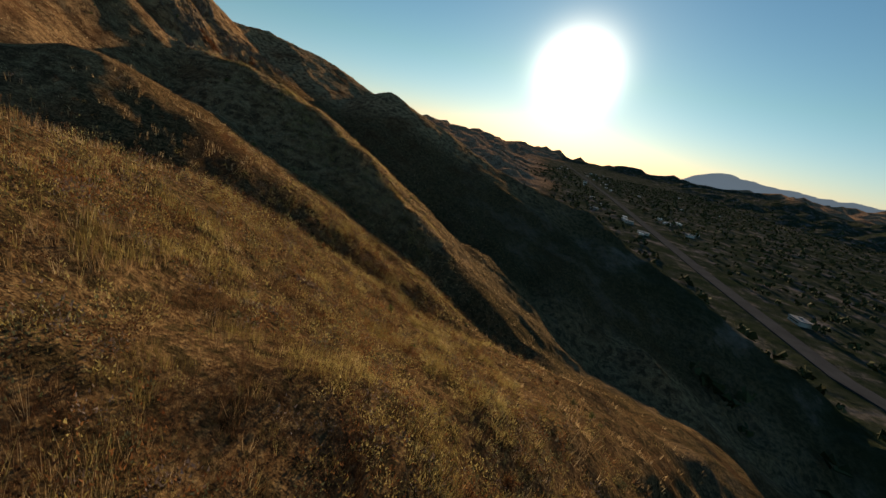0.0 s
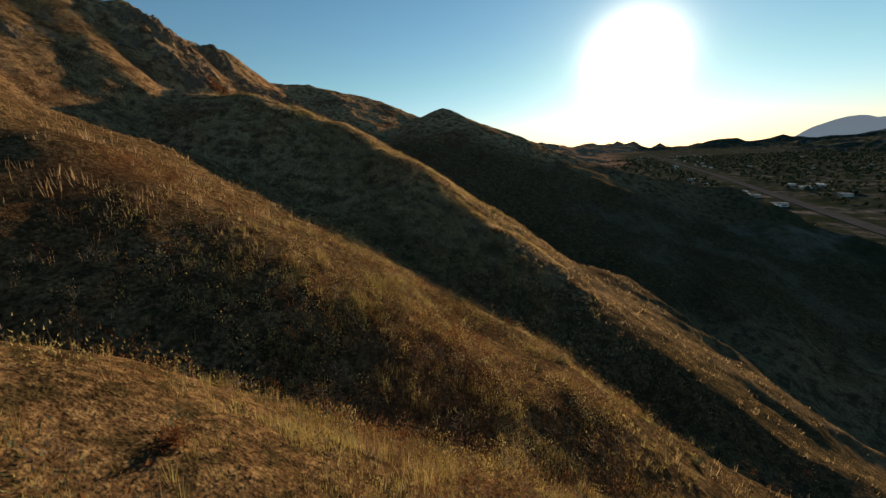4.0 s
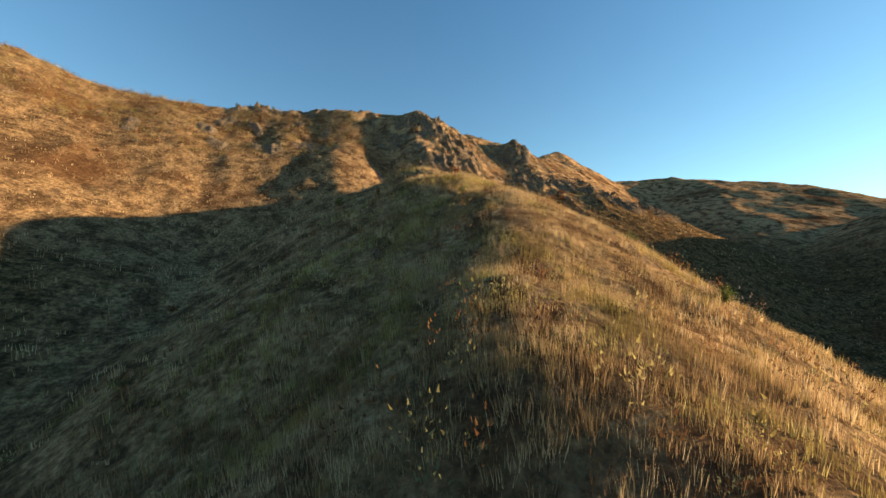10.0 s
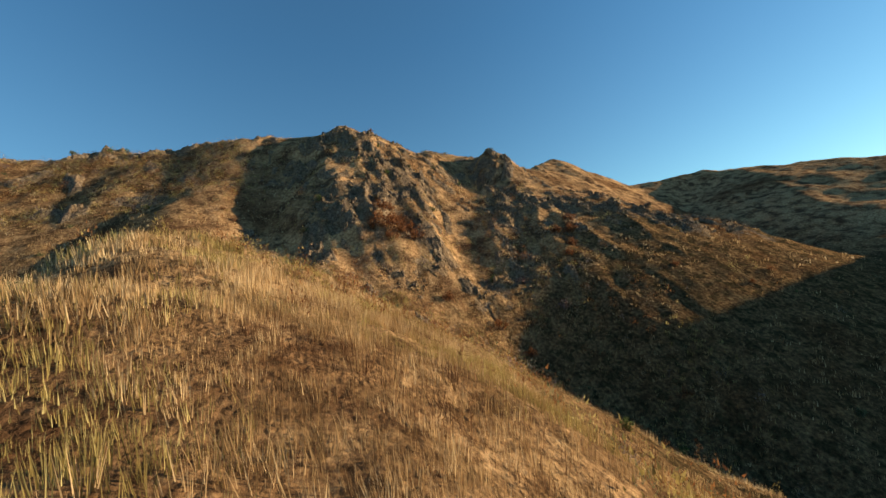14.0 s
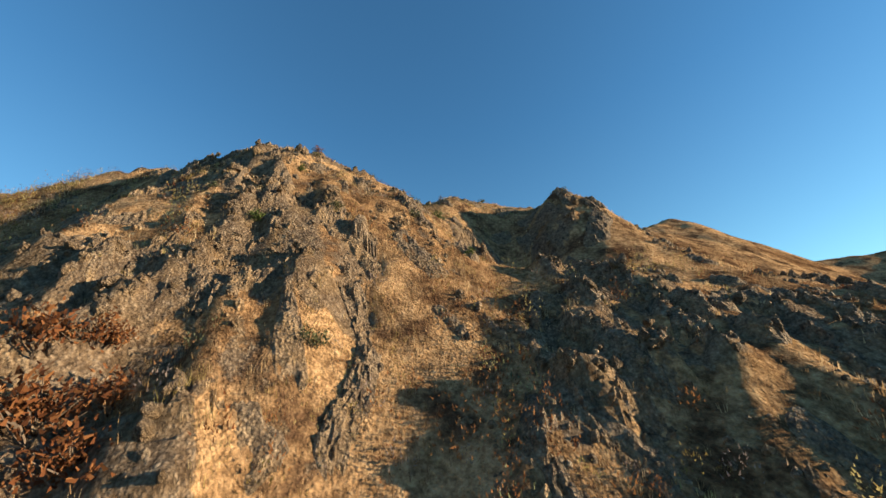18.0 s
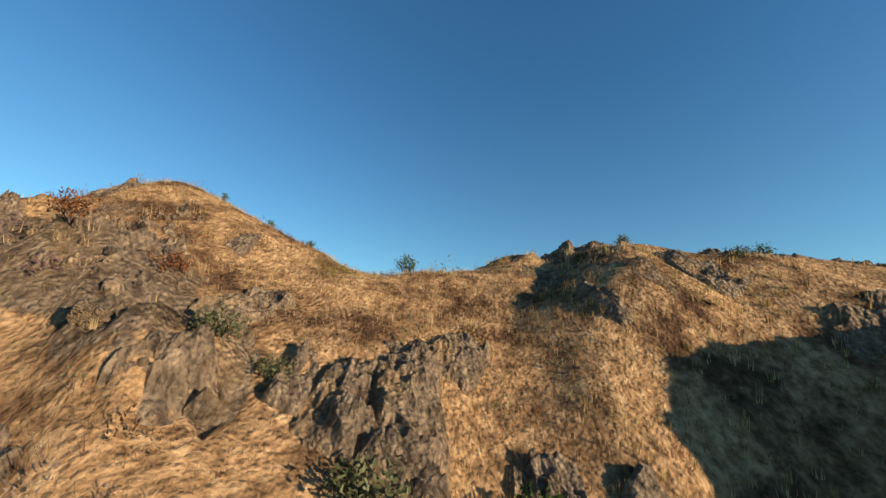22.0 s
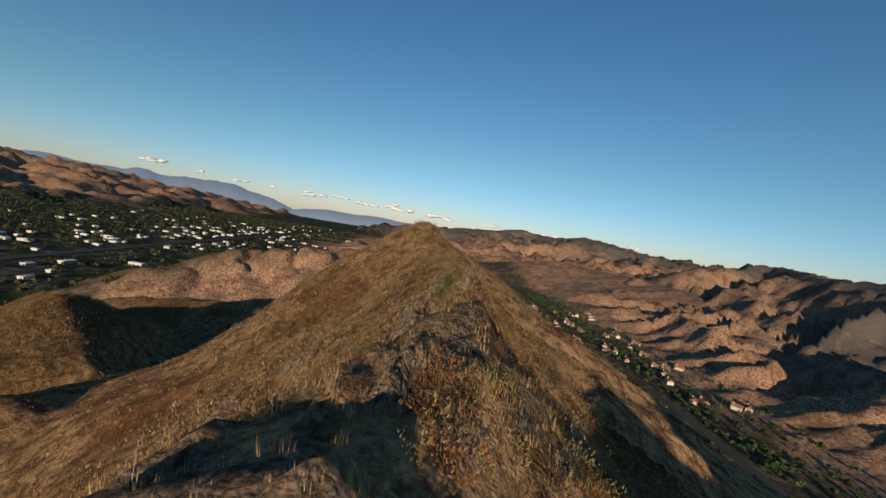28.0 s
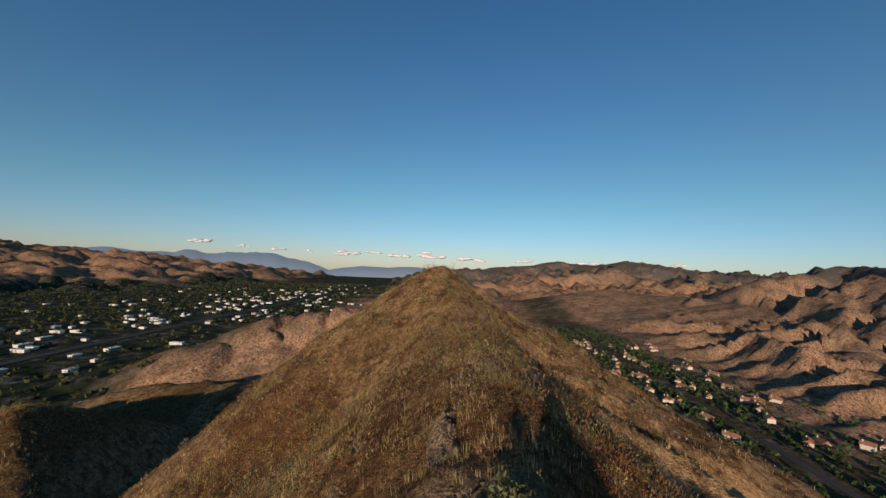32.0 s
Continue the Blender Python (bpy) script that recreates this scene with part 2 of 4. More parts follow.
def land(x, y):
    """The height of the ground, and how rocky it is."""
    # far country: two valleys between worn hills
    d_free, s_free, _ = to_line(x, y, FREEWAY)
    d_glen, _, _ = to_line(x, y, GLEN)
    wx, wy = x + 90 * noise2(x / 400, y / 400, 61), y + 90 * noise2(x / 400, y / 400, 62)
    worn = ridged(wx / 420, wy / 420, 11, 2, 0.5)
    fold = np.abs(noise2(wx / 120, wy / 120, 15)) * 1.7 + np.abs(noise2(wx / 52, wy / 52, 16)) * 0.55 - 0.65      # round backs, sharp gullies
    far = np.hypot(x + 60, y - 120)
    beyond = s_free > 0                        # east of the freeway
    d_off = np.where(beyond, d_free - 480, d_free)
    rise_e = ramp(d_off, 200, 1300)
    rise_w = ramp(d_glen, 40, 520)
    out_e = -100 + rise_e * (58 + 26 * worn) + ramp(d_off, 120, 500) * 36 * fold + 118 * ramp(d_off, 800, 3000)
    peaks = ramp(far, 1000, 2900) * ramp(d_glen, 250, 1500)
    out_w = -88 + rise_w * (20 + 18 * worn) + ramp(d_glen, 40, 300) * (8 * fold + 36 * ridged(wx / 250, wy / 100, 17, 4, 0.5) - 16) + peaks * (74 + 38 * ridged(wx / 300, wy / 300, 19, 4, 0.55) + 40 * fbm(x / 900, y / 900, 71, 3))
    west = ramp(d_free - d_glen, -200, 200) * np.where(beyond, 0.0, 1.0)
    h = out_e * (1 - west) + out_w * west
    yonder = (far > 420) & ~beyond & (y < 100)
    if yonder.any():
        h[yonder] = smax(h[yonder], far_ranges(x[yonder], y[yonder])[0], 12.0)
    # the home ridge and its spurs
    plane = -3.52 - 0.572 * (x + 13) - 0.357 * (y - 15.3)
    past = (x + 20) * -0.535 + (y - 50) * 0.845 + 1.61
    near = plane - 0.63 * (np.sqrt(np.maximum(past, 0) ** 2 + 4) - 2)
    near = near - 0.95 * (np.sqrt(np.maximum(-21 - x, 0) ** 2 + 81) - 9)
    near = near - 0.85 * (np.sqrt(np.maximum(3 + 0.75 * np.maximum(-10 - x, 0) - y, 0) ** 2 + 20) - 4.5)
    fall = 0.87 + 0.26 * ramp(y, 118, 130) * (1 - 0.75 * ramp(y, 150, 164)) * (1 - ramp(y, 186, 206))      # the steep east face
    sharp = ramp(y, 90, 98) * (1 - ramp(y, 116, 125))                   # the craggy stretch of the crest
    home = crest(x, y, MAIN, fall, 0.51, 3.4 - 2.2 * sharp, 2.92 + 1.8 * sharp)
    home = smax(home, crest(x, y, BUTTRESS, 1.25, 1.35, 2.0), 1.5)
    for pts, left, right, r in ((SPUR_MID, 0.67, 0.65, 3.0), (SPUR_SOUTH, 0.66, 0.50, 3.0), (SPUR_PEAK, 0.52, 0.46, 3.0), (SPUR_LOW, 0.5, 0.5, 4.0),
                                (SPUR_EAST, 0.5, 0.55, 4.0), (SPUR_FOOT, 0.6, 0.6, 4.0), (SPUR_BOWL, 0.34, 0.4, 6.0), (SPUR_DRY, 0.40, 0.38, 8.0)):
        home = smax(home, crest(x, y, pts, left, right, r), 3.0)
    home = smax(home, near, 2.0)
    # the next slope on, beyond a gully: it faces north-east like the first
    lobe = -12.3 - 0.50 * (x + 39.6) - 0.30 * (y - 88.7)
    lobe = lobe - 0.80 * (np.sqrt(np.maximum((x + 41.9) * 0.234 + (y - 96.9) * 0.972, 0) ** 2 + 4) - 2)
    lobe = lobe - 0.95 * (np.sqrt(np.maximum(-58 - x, 0) ** 2 + 81) - 9) - 0.6 * (np.sqrt(np.maximum(72 - y, 0) ** 2 + 9) - 3)
    home = smax(home, lobe, 2.0)
    home = home - 5.5 * np.exp(-((x + 113) / 7) ** 2 - ((y - 165.5) / 3.8) ** 2)          # the dark gully beside the buttress
    home = home + 1.8 * np.exp(-((x + 111) / 9) ** 2 - ((y - 154) / 6) ** 2)
    # rain-worn furrows, deeper down the flanks
    furrow = ridged(x / 38 + 0.2 * noise2(x / 15, y / 15, 5), y / 38, 21, 3) - 0.4
    home = home + furrow * 2.2 * ramp(12 - home, 14, 60)
    home = home + 9 * (np.abs(noise2(x / 46 + 0.4 * noise2(x / 20, y / 20, 6), y / 80, 23)) * 2 - 0.7) * ramp(-y, 200, 300)
    h = smax(h, home, 9.0)
    close = 1 - ramp(far, 250, 420)
    h = h + close * (0.62 * fbm(x / 8.5, y / 8.5, 31, 3) + 0.10 * fbm(x / 1.3, y / 1.3, 35, 2))
    gully = np.abs(noise2(y / 9 + 0.5 * noise2(x / 9, y / 9, 36), x / 30, 37)) * 2 - 0.8
    h = h - 1.1 * gully * ramp(np.abs(x + 126), 6, 16) * (1 - ramp(y, 116, 128)) * ramp(-x, 84, 100) * close
    # rock: the steep east face, the knobs and the crest
    d_main, s_main, z_main = to_line(x, y, MAIN)
    face = ramp(x, -119, -112) * (1 - ramp(x, -90, -74)) * ramp(y, 122, 136) * (1 - ramp(y, 196, 228))
    band = (1 - ramp(d_main, 3, 8)) * ramp(y, 84, 96) * (1 - ramp(y, 210, 240)) * ramp(np.hypot(x + 120, y - 144), 9, 16)
    patch = ramp(fbm(x / 6, y / 4.6, 41, 4), -0.30, 0.40)
    rock = np.clip(np.maximum(face * 1.0, band * 0.75) * (0.26 + 0.74 * patch), 0, 1)
    wob = 0.6 * noise2(x / 4, y / 4, 44)
    ribs = np.maximum(1 - np.abs(noise2(y / 2.6 + wob, x / 9, 45)) * 2.2, -0.5)
    steep = ramp(d_main, 3, 9)
    great = np.maximum(1 - np.abs(noise2(y / 6.8 + 0.8 * noise2(x / 9, y / 9, 48), x / 24, 49)) * 2.4, -0.7) - 0.05
    h = h + face * close * steep * (1.15 - 0.7 * ramp(y, 150, 162)) * great
    rock = np.clip(rock + 0.30 * face * np.maximum(great, -0.5), 0, 1)
    h = h + rock * close * (0.62 * ribs * steep + 0.70 * blocks(x / 3.1 + wob, y / 2.1, 50) + 0.42 * blocks(x / 1.5 + wob, y / 1.1, 47)) * ramp(rock, 0.2, 0.6)
    return h, rock * close


def brushy(x, y):
    """1 on the lower slopes, under brush and wild oats; 0 on the ridge, under bright dry grass."""
    low = ramp(x + 0.3 * (y - 120), -84, -66) * (1 - ramp(y, 205, 235))
    flank = 0.45 * (1 - ramp(y, 116, 128)) * ramp(x, -150, -118)
    oat_spur = ramp(y, 92, 104) * (1 - ramp(y, 140, 150)) * ramp(x, -80, -70)
    return np.maximum(low, flank) * (1 - 0.68 * oat_spur) * (1 - ramp(np.hypot(x + 40, y - 60), 170, 240))


def settled(x, y):
    """How far the ground is built up or wooded, by the plan of the two valleys."""
    d_free, s_free, _ = to_line(x, y, FREEWAY)
    d_glen, _, _ = to_line(x, y, GLEN)
    reach = np.where(s_free > 0, 900 + 700 * ramp(y, 100, 700) + 260 * noise2(x / 300, y / 300, 81), 230 + 90 * noise2(x / 120, y / 120, 82))
    town = 1 - ramp(d_free, reach - 120, reach + 60)
    woods = (1 - ramp(d_glen, 25, 90)) * ramp(-y, -200, -60)
    return np.maximum(town, 0.8 * woods)


def spaced(lo, hi, spans, far, grow):
    """Grid lines: the spans (from, to, step) one after another, then ever wider ones out to far."""
    inner = [a + k * s for a, b, s in spans for k in range(int(round((b - a) / s)))] + [spans[-1][1]]
    left, right, step = [], [], spans[0][2]
    p = inner[0]
    while p > lo:
        step = max(spans[0][2], grow * (inner[0] - p) + spans[0][2])
        p -= step
        left.append(p)
    p = inner[-1]
    while p < hi:
        p += max(spans[-1][2], grow * (p - inner[-1]) + spans[-1][2])
        right.append(p)
    return np.array(left[::-1] + inner + right)


GX = spaced(-450, 330, [(-150, -124, 0.9), (-124, -88, 0.42), (-88, 16, 0.9)], 330, 0.024)
GY = spaced(-330, 500, [(4, 92, 0.95), (92, 128, 0.75), (128, 180, 0.42), (180, 214, 1.0)], 500, 0.024)


def mesh_from(name, co, faces, smooth=False):
    """A mesh from arrays of corners and of faces with one count of corners."""
    me = bpy.data.meshes.new(name)
    co, faces = np.asarray(co, np.float32), np.asarray(faces, np.int32)
    me.vertices.add(len(co))
    me.vertices.foreach_set("co", co.ravel())
    me.loops.add(faces.size)
    me.loops.foreach_set("vertex_index", faces.ravel())
    me.polygons.add(len(faces))
    k = faces.shape[1]
    me.polygons.foreach_set("loop_start", np.arange(0, faces.size, k, dtype=np.int32))
    me.polygons.foreach_set("loop_total", np.full(len(faces), k, np.int32))
    me.polygons.foreach_set("use_smooth", np.full(len(faces), smooth))
    me.update(calc_edges=True)
    return me


def sheet_faces(n, m):
    """Faces of a sheet of m rows with n corners each."""
    i = (np.arange(m - 1)[:, None] * n + np.arange(n - 1)[None]).ravel()
    return np.stack([i, i + 1, i + n + 1, i + n], 1)


def ground_mesh(name):
    """The home hills as a close net, and the country round it as rings that run out to the horizon, a little under the net where they overlap."""
    gx, gy = np.meshgrid(GX, GY)
    az = np.radians(np.concatenate([np.arange(-98, 110, 1.0), np.arange(110, 262.01, 0.46)]))
    rad = 190 * 1.0132 ** np.arange(246)
    ra, rr = np.meshgrid(az, rad)
    px, py = -110 - np.sin(ra) * rr, 130 + np.cos(ra) * rr
    inside = np.minimum(np.minimum(px - GX[0], GX[-1] - px), np.minimum(py - GY[0], GY[-1] - py))
    z0, rock0 = land(gx, gy)
    z1, rock1 = land(px, py)
    z1 = z1 - 5 * ramp(inside, 4, 30)
    co = np.concatenate([np.stack([gx, gy, z0], -1).reshape(-1, 3), np.stack([px, py, z1], -1).reshape(-1, 3)])
    faces = np.concatenate([sheet_faces(len(GX), len(GY)), sheet_faces(len(az), len(rad))[:, ::-1] + gx.size])
    me = mesh_from(name, co, faces, True)
    town = np.concatenate([settled(gx, gy).ravel(), settled(px, py).ravel()])
    for key, value in (("rock", np.concatenate([rock0.ravel(), rock1.ravel()])), ("settled", town), ("brushy", np.concatenate([brushy(gx, gy).ravel(), brushy(px, py).ravel()])),
                       ("scrubby", np.concatenate([far_ranges(a, b)[1].ravel() for a, b in ((gx, gy), (px, py))])),
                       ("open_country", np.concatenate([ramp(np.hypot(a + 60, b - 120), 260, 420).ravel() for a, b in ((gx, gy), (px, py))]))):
        me.attributes.new(key, "FLOAT", "POINT").data.foreach_set("value", value.astype(np.float32))
    return me


# ---------- materials ----------
def material(name):
    m = bpy.data.materials.new(name)
    m.use_nodes = True
    return m, m.node_tree.nodes, m.node_tree.links, m.node_tree.nodes["Principled BSDF"]


def node(nodes, kind, **values):
    n = nodes.new(kind)
    for key, value in values.items():
        n.inputs[key.replace("_", " ")].default_value = value
    return n


def texture(nodes, links, scale, detail=4.0, rough=0.55, stretch=None):
    co = nodes.new("ShaderNodeTexCoord")
    n = node(nodes, "ShaderNodeTexNoise", Scale=scale, Detail=detail, Roughness=rough)
    if stretch:
        mp = nodes.new("ShaderNodeMapping")
        mp.inputs["Scale"].default_value = stretch
        links.new(co.outputs["Object"], mp.inputs["Vector"])
        links.new(mp.outputs[0], n.inputs["Vector"])
    else:
        links.new(co.outputs["Object"], n.inputs["Vector"])
    return n.outputs["Fac"]


def steps(nodes, links, fac, *stops):
    r = nodes.new("ShaderNodeValToRGB")
    e = r.color_ramp.elements
    while len(e) < len(stops):
        e.new(0.5)
    for el, (pos, col) in zip(e, stops):
        el.position, el.color = pos, (*col, 1) if len(col) == 3 else col
    links.new(fac, r.inputs[0])
    return r.outputs[0]


def blend(nodes, links, fac, a, b, how="MIX"):
    m = nodes.new("ShaderNodeMix")
    m.data_type, m.blend_type = "RGBA", how
    for sock, val in ((m.inputs[0], fac), (m.inputs[6], a), (m.inputs[7], b)):
        if isinstance(val, (int, float)):
            sock.default_value = val
        elif isinstance(val, tuple):
            sock.default_value = (*val, 1)
        else:
            links.new(val, sock)
    return m.outputs[2]


def calc(nodes, links, how, a, b=0.5):
    m = nodes.new("ShaderNodeMath")
    m.operation, m.use_clamp = how, True
    for sock, val in zip(m.inputs, (a, b)):
        if isinstance(val, (int, float)):
            sock.default_value = val
        else:
            links.new(val, sock)
    return m.outputs[0]


def bump(nodes, links, bsdf, fac, strength, distance):
    b = nodes.new("ShaderNodeBump")
    b.inputs["Strength"].default_value, b.inputs["Distance"].default_value = strength, distance
    links.new(fac, b.inputs["Height"])
    links.new(b.outputs[0], bsdf.inputs["Normal"])
    return b


def rock_colour(n, l):
    """Grey-brown lava: blotches, pits and pale crust, with its relief."""
    grain = texture(n, l, 3.4, 9, 0.74, (1.0, 1.0, 0.65))
    blotch = texture(n, l, 0.45, 4, 0.6)
    co = n.new("ShaderNodeTexCoord")
    pits = node(n, "ShaderNodeTexVoronoi", Scale=7.5, Randomness=1.0)
    l.new(co.outputs["Object"], pits.inputs["Vector"])
    c = steps(n, l, grain, (0.33, (0.035, 0.027, 0.020)), (0.46, (0.145, 0.108, 0.078)), (0.56, (0.265, 0.200, 0.140)), (0.70, (0.43, 0.34, 0.245)))
    c = blend(n, l, steps(n, l, blotch, (0.46, (0, 0, 0)), (0.60, (0.75, 0.75, 0.75))), c, steps(n, l, grain, (0.36, (0.09, 0.058, 0.032)), (0.64, (0.40, 0.28, 0.165))))
    hollow = steps(n, l, pits.outputs["Distance"], (0.10, (1, 1, 1)), (0.62, (0.35, 0.35, 0.35)))
    relief = calc(n, l, "MULTIPLY", grain, hollow)
    return blend(n, l, 0.75, c, steps(n, l, pits.outputs["Distance"], (0.30, (1, 1, 1)), (0.68, (0.50, 0.47, 0.44))), "MULTIPLY"), relief


HILL, n, l, b = material("dry_hillside")
big, mid, fine = texture(n, l, 0.045, 5, 0.6), texture(n, l, 0.42, 6, 0.65), texture(n, l, 3.2, 6, 0.7)
straw = steps(n, l, fine, (0.28, (0.10, 0.055, 0.028)), (0.44, (0.31, 0.180, 0.088)), (0.58, (0.51, 0.315, 0.160)), (0.76, (0.67, 0.475, 0.265)))
# brush litter, its colour also darkened for the shade between tufts
shaded_litter = steps(n, l, fine, (0.32, (0.026, 0.014, 0.008)), (0.50, (0.10, 0.058, 0.027)), (0.62, (0.21, 0.13, 0.056)), (0.78, (0.36, 0.24, 0.11)))
earth = steps(n, l, fine, (0.3, (0.035, 0.021, 0.013)), (0.58, (0.13, 0.072, 0.040)), (0.8, (0.22, 0.135, 0.080)))
rusty = steps(n, l, fine, (0.3, (0.035, 0.019, 0.011)), (0.6, (0.13, 0.058, 0.026)), (0.8, (0.22, 0.12, 0.055)))
col = blend(n, l, steps(n, l, mid, (0.44, (0, 0, 0)), (0.60, (1, 1, 1))), straw, earth)
at_brush = n.new("ShaderNodeAttribute")
at_brush.attribute_name = "brushy"
col = blend(n, l, calc(n, l, "MULTIPLY", at_brush.outputs["Fac"], 0.85), col, shaded_litter)
clumps = steps(n, l, texture(n, l, 1.0, 4, 0.6), (0.50, (0, 0, 0)), (0.58, (0.9, 0.9, 0.9)))
col = blend(n, l, calc(n, l, "MULTIPLY", at_brush.outputs["Fac"], clumps), col, steps(n, l, fine, (0.35, (0.022, 0.016, 0.008)), (0.65, (0.085, 0.060, 0.028))))
col = blend(n, l, steps(n, l, big, (0.52, (0, 0, 0)), (0.66, (0.8, 0.8, 0.8))), col, rusty)
stone, grain = rock_colour(n, l)
at_rock = n.new("ShaderNodeAttribute")
at_rock.attribute_name = "rock"
swing = n.new("ShaderNodeMath")
swing.operation = "MULTIPLY_ADD"
l.new(mid, swing.inputs[0])
swing.inputs[1].default_value, swing.inputs[2].default_value = 1.8, -0.9
mid_swing = swing.outputs[0]
crag = calc(n, l, "ADD", at_rock.outputs["Fac"], mid_swing)
crag = steps(n, l, crag, (0.66, (0, 0, 0)), (0.74, (1, 1, 1)))
col = blend(n, l, calc(n, l, "MULTIPLY", crag, 0.85), col, stone)
chaparral = steps(n, l, texture(n, l, 0.022, 8, 0.72), (0.48, (0, 0, 0)), (0.66, (0.85, 0.85, 0.85)))
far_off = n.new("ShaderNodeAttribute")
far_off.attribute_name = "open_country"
scrub = steps(n, l, fine, (0.3, (0.045, 0.038, 0.020)), (0.7, (0.13, 0.10, 0.055)))
col = blend(n, l, calc(n, l, "MULTIPLY", chaparral, far_off.outputs["Fac"]), col, scrub)
at_scrub = n.new("ShaderNodeAttribute")
at_scrub.attribute_name = "scrubby"
thicket = steps(n, l, texture(n, l, 0.012, 8, 0.7), (0.36, (0.25, 0.25, 0.25)), (0.52, (0.95, 0.95, 0.95)))
col = blend(n, l, calc(n, l, "MULTIPLY", at_scrub.outputs["Fac"], thicket), col, steps(n, l, fine, (0.3, (0.040, 0.040, 0.030)), (0.7, (0.115, 0.105, 0.078))))
at_town = n.new("ShaderNodeAttribute")
at_town.attribute_name = "settled"
lots = texture(n, l, 0.034, 6, 0.72)
plots = steps(n, l, lots, (0.42, (0.022, 0.030, 0.014)), (0.54, (0.045, 0.048, 0.028)), (0.62, (0.12, 0.10, 0.075)), (0.76, (0.20, 0.175, 0.14)))
col = blend(n, l, at_town.outputs["Fac"], col, plots)
# far land paler and bluer: haze of distance mixed into the colour
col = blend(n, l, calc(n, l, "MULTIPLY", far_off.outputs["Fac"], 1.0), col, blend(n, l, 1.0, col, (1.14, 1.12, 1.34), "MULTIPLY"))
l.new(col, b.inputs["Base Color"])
b.inputs["Roughness"].default_value = 1.0
b.inputs["Specular IOR Level"].default_value = 0.0
rough = n.new("ShaderNodeMath")
rough.operation = "ADD"
l.new(fine, rough.inputs[0])
l.new(grain, rough.inputs[1])
near_bump = bump(n, l, b, rough.outputs[0], 0.85, 0.22)
folds = bump(n, l, b, texture(n, l, 0.022, 5, 0.6), 1.0, 7.0)
l.new(folds.outputs[0], near_bump.inputs["Normal"])
l.new(near_bump.outputs[0], b.inputs["Normal"])

ROCK, n, l, b = material("weathered_rock")
stone, grain = rock_colour(n, l)
lichen = steps(n, l, texture(n, l, 5.0, 4, 0.6), (0.60, (0, 0, 0)), (0.72, (0.6, 0.6, 0.6)))
island = n.new("ShaderNodeNewGeometry")
shade = steps(n, l, island.outputs["Random Per Island"], (0.0, (0.7, 0.68, 0.66)), (0.5, (1.0, 0.97, 0.92)), (1.0, (1.5, 1.42, 1.3)))
l.new(blend(n, l, 1.0, blend(n, l, lichen, stone, (0.26, 0.22, 0.15)), shade, "MULTIPLY"), b.inputs["Base Color"])
b.inputs["Roughness"].default_value = 0.92
b.inputs["Specular IOR Level"].default_value = 0.2
bump(n, l, b, grain, 1.0, 0.30)


def leafy(name, dark, mid, light, through=0.35, tufts=False):
    """Thin leaves or blades: light comes through them."""
    m, n, l, b = material(name)
    geo = n.new("ShaderNodeNewGeometry")
    info = n.new("ShaderNodeObjectInfo")
    tint = n.new("ShaderNodeAttribute")
    tint.attribute_name = "tuft"
    kind = calc(n, l, "ADD", tint.outputs["Fac"], calc(n, l, "MULTIPLY", geo.outputs["Random Per Island"], 0.3 if tufts else 1.0))
    c = steps(n, l, kind, (0.0, dark), (0.5, mid), (1.0, light))
    hue = node(n, "ShaderNodeHueSaturation")
    l.new(steps(n, l, info.outputs["Random"], (0.0, (0.42, 0.42, 0.42)), (1.0, (0.56, 0.56, 0.56))), hue.inputs["Hue"]) if through < 0.3 else None
    l.new(c, hue.inputs["Color"])
    b.inputs["Roughness"].default_value = 0.85
    b.inputs["Specular IOR Level"].default_value = 0.12
    l.new(hue.outputs[0], b.inputs["Base Color"])
    tr, mix = n.new("ShaderNodeBsdfTranslucent"), n.new("ShaderNodeMixShader")
    l.new(hue.outputs[0], tr.inputs["Color"])
    mix.inputs[0].default_value = through
    l.new(b.outputs[0], mix.inputs[1])
    l.new(tr.outputs[0], mix.inputs[2])
    l.new(mix.outputs[0], n["Material Output"].inputs["Surface"])
    return m


STRAW = leafy("dry_grass", (0.12, 0.068, 0.033), (0.39, 0.248, 0.118), (0.67, 0.50, 0.29), 0.4, True)
OLIVE = leafy("olive_grass", (0.085, 0.060, 0.022), (0.30, 0.222, 0.076), (0.55, 0.445, 0.19), 0.42, True)
BRUSH = leafy("dead_brush", (0.035, 0.018, 0.010), (0.13, 0.060, 0.028), (0.26, 0.15, 0.07), 0.3, True)
RUST = leafy("rust_brush", (0.06, 0.024, 0.012), (0.17, 0.062, 0.025), (0.29, 0.13, 0.05), 0.35)
SAGE = leafy("sage_leaves", (0.045, 0.05, 0.022), (0.10, 0.105, 0.05), (0.17, 0.17, 0.09), 0.3)
GREEN = leafy("green_leaves", (0.025, 0.04, 0.010), (0.07, 0.10, 0.025), (0.14, 0.17, 0.05), 0.32)
GREY = leafy("grey_twigs", (0.08, 0.06, 0.045), (0.16, 0.125, 0.095), (0.25, 0.20, 0.16), 0.2)
WOODS = leafy("valley_tree_leaves", (0.022, 0.034, 0.012), (0.048, 0.066, 0.024), (0.09, 0.11, 0.045), 0.2)


def plain(name, colour, roughness=0.8, vary=0.25, scale=0.6):
    m, n, l, b = material(name)
    f = texture(n, l, scale, 5, 0.65)
    lo, hi = tuple(c * (1 - vary) for c in colour), tuple(min(1, c * (1 + vary)) for c in colour)
    l.new(steps(n, l, f, (0.3, lo), (0.7, hi)), b.inputs["Base Color"])
    b.inputs["Roughness"].default_value = roughness
    b.inputs["Specular IOR Level"].default_value = 0.5 if roughness < 0.5 else 0.0
    return m


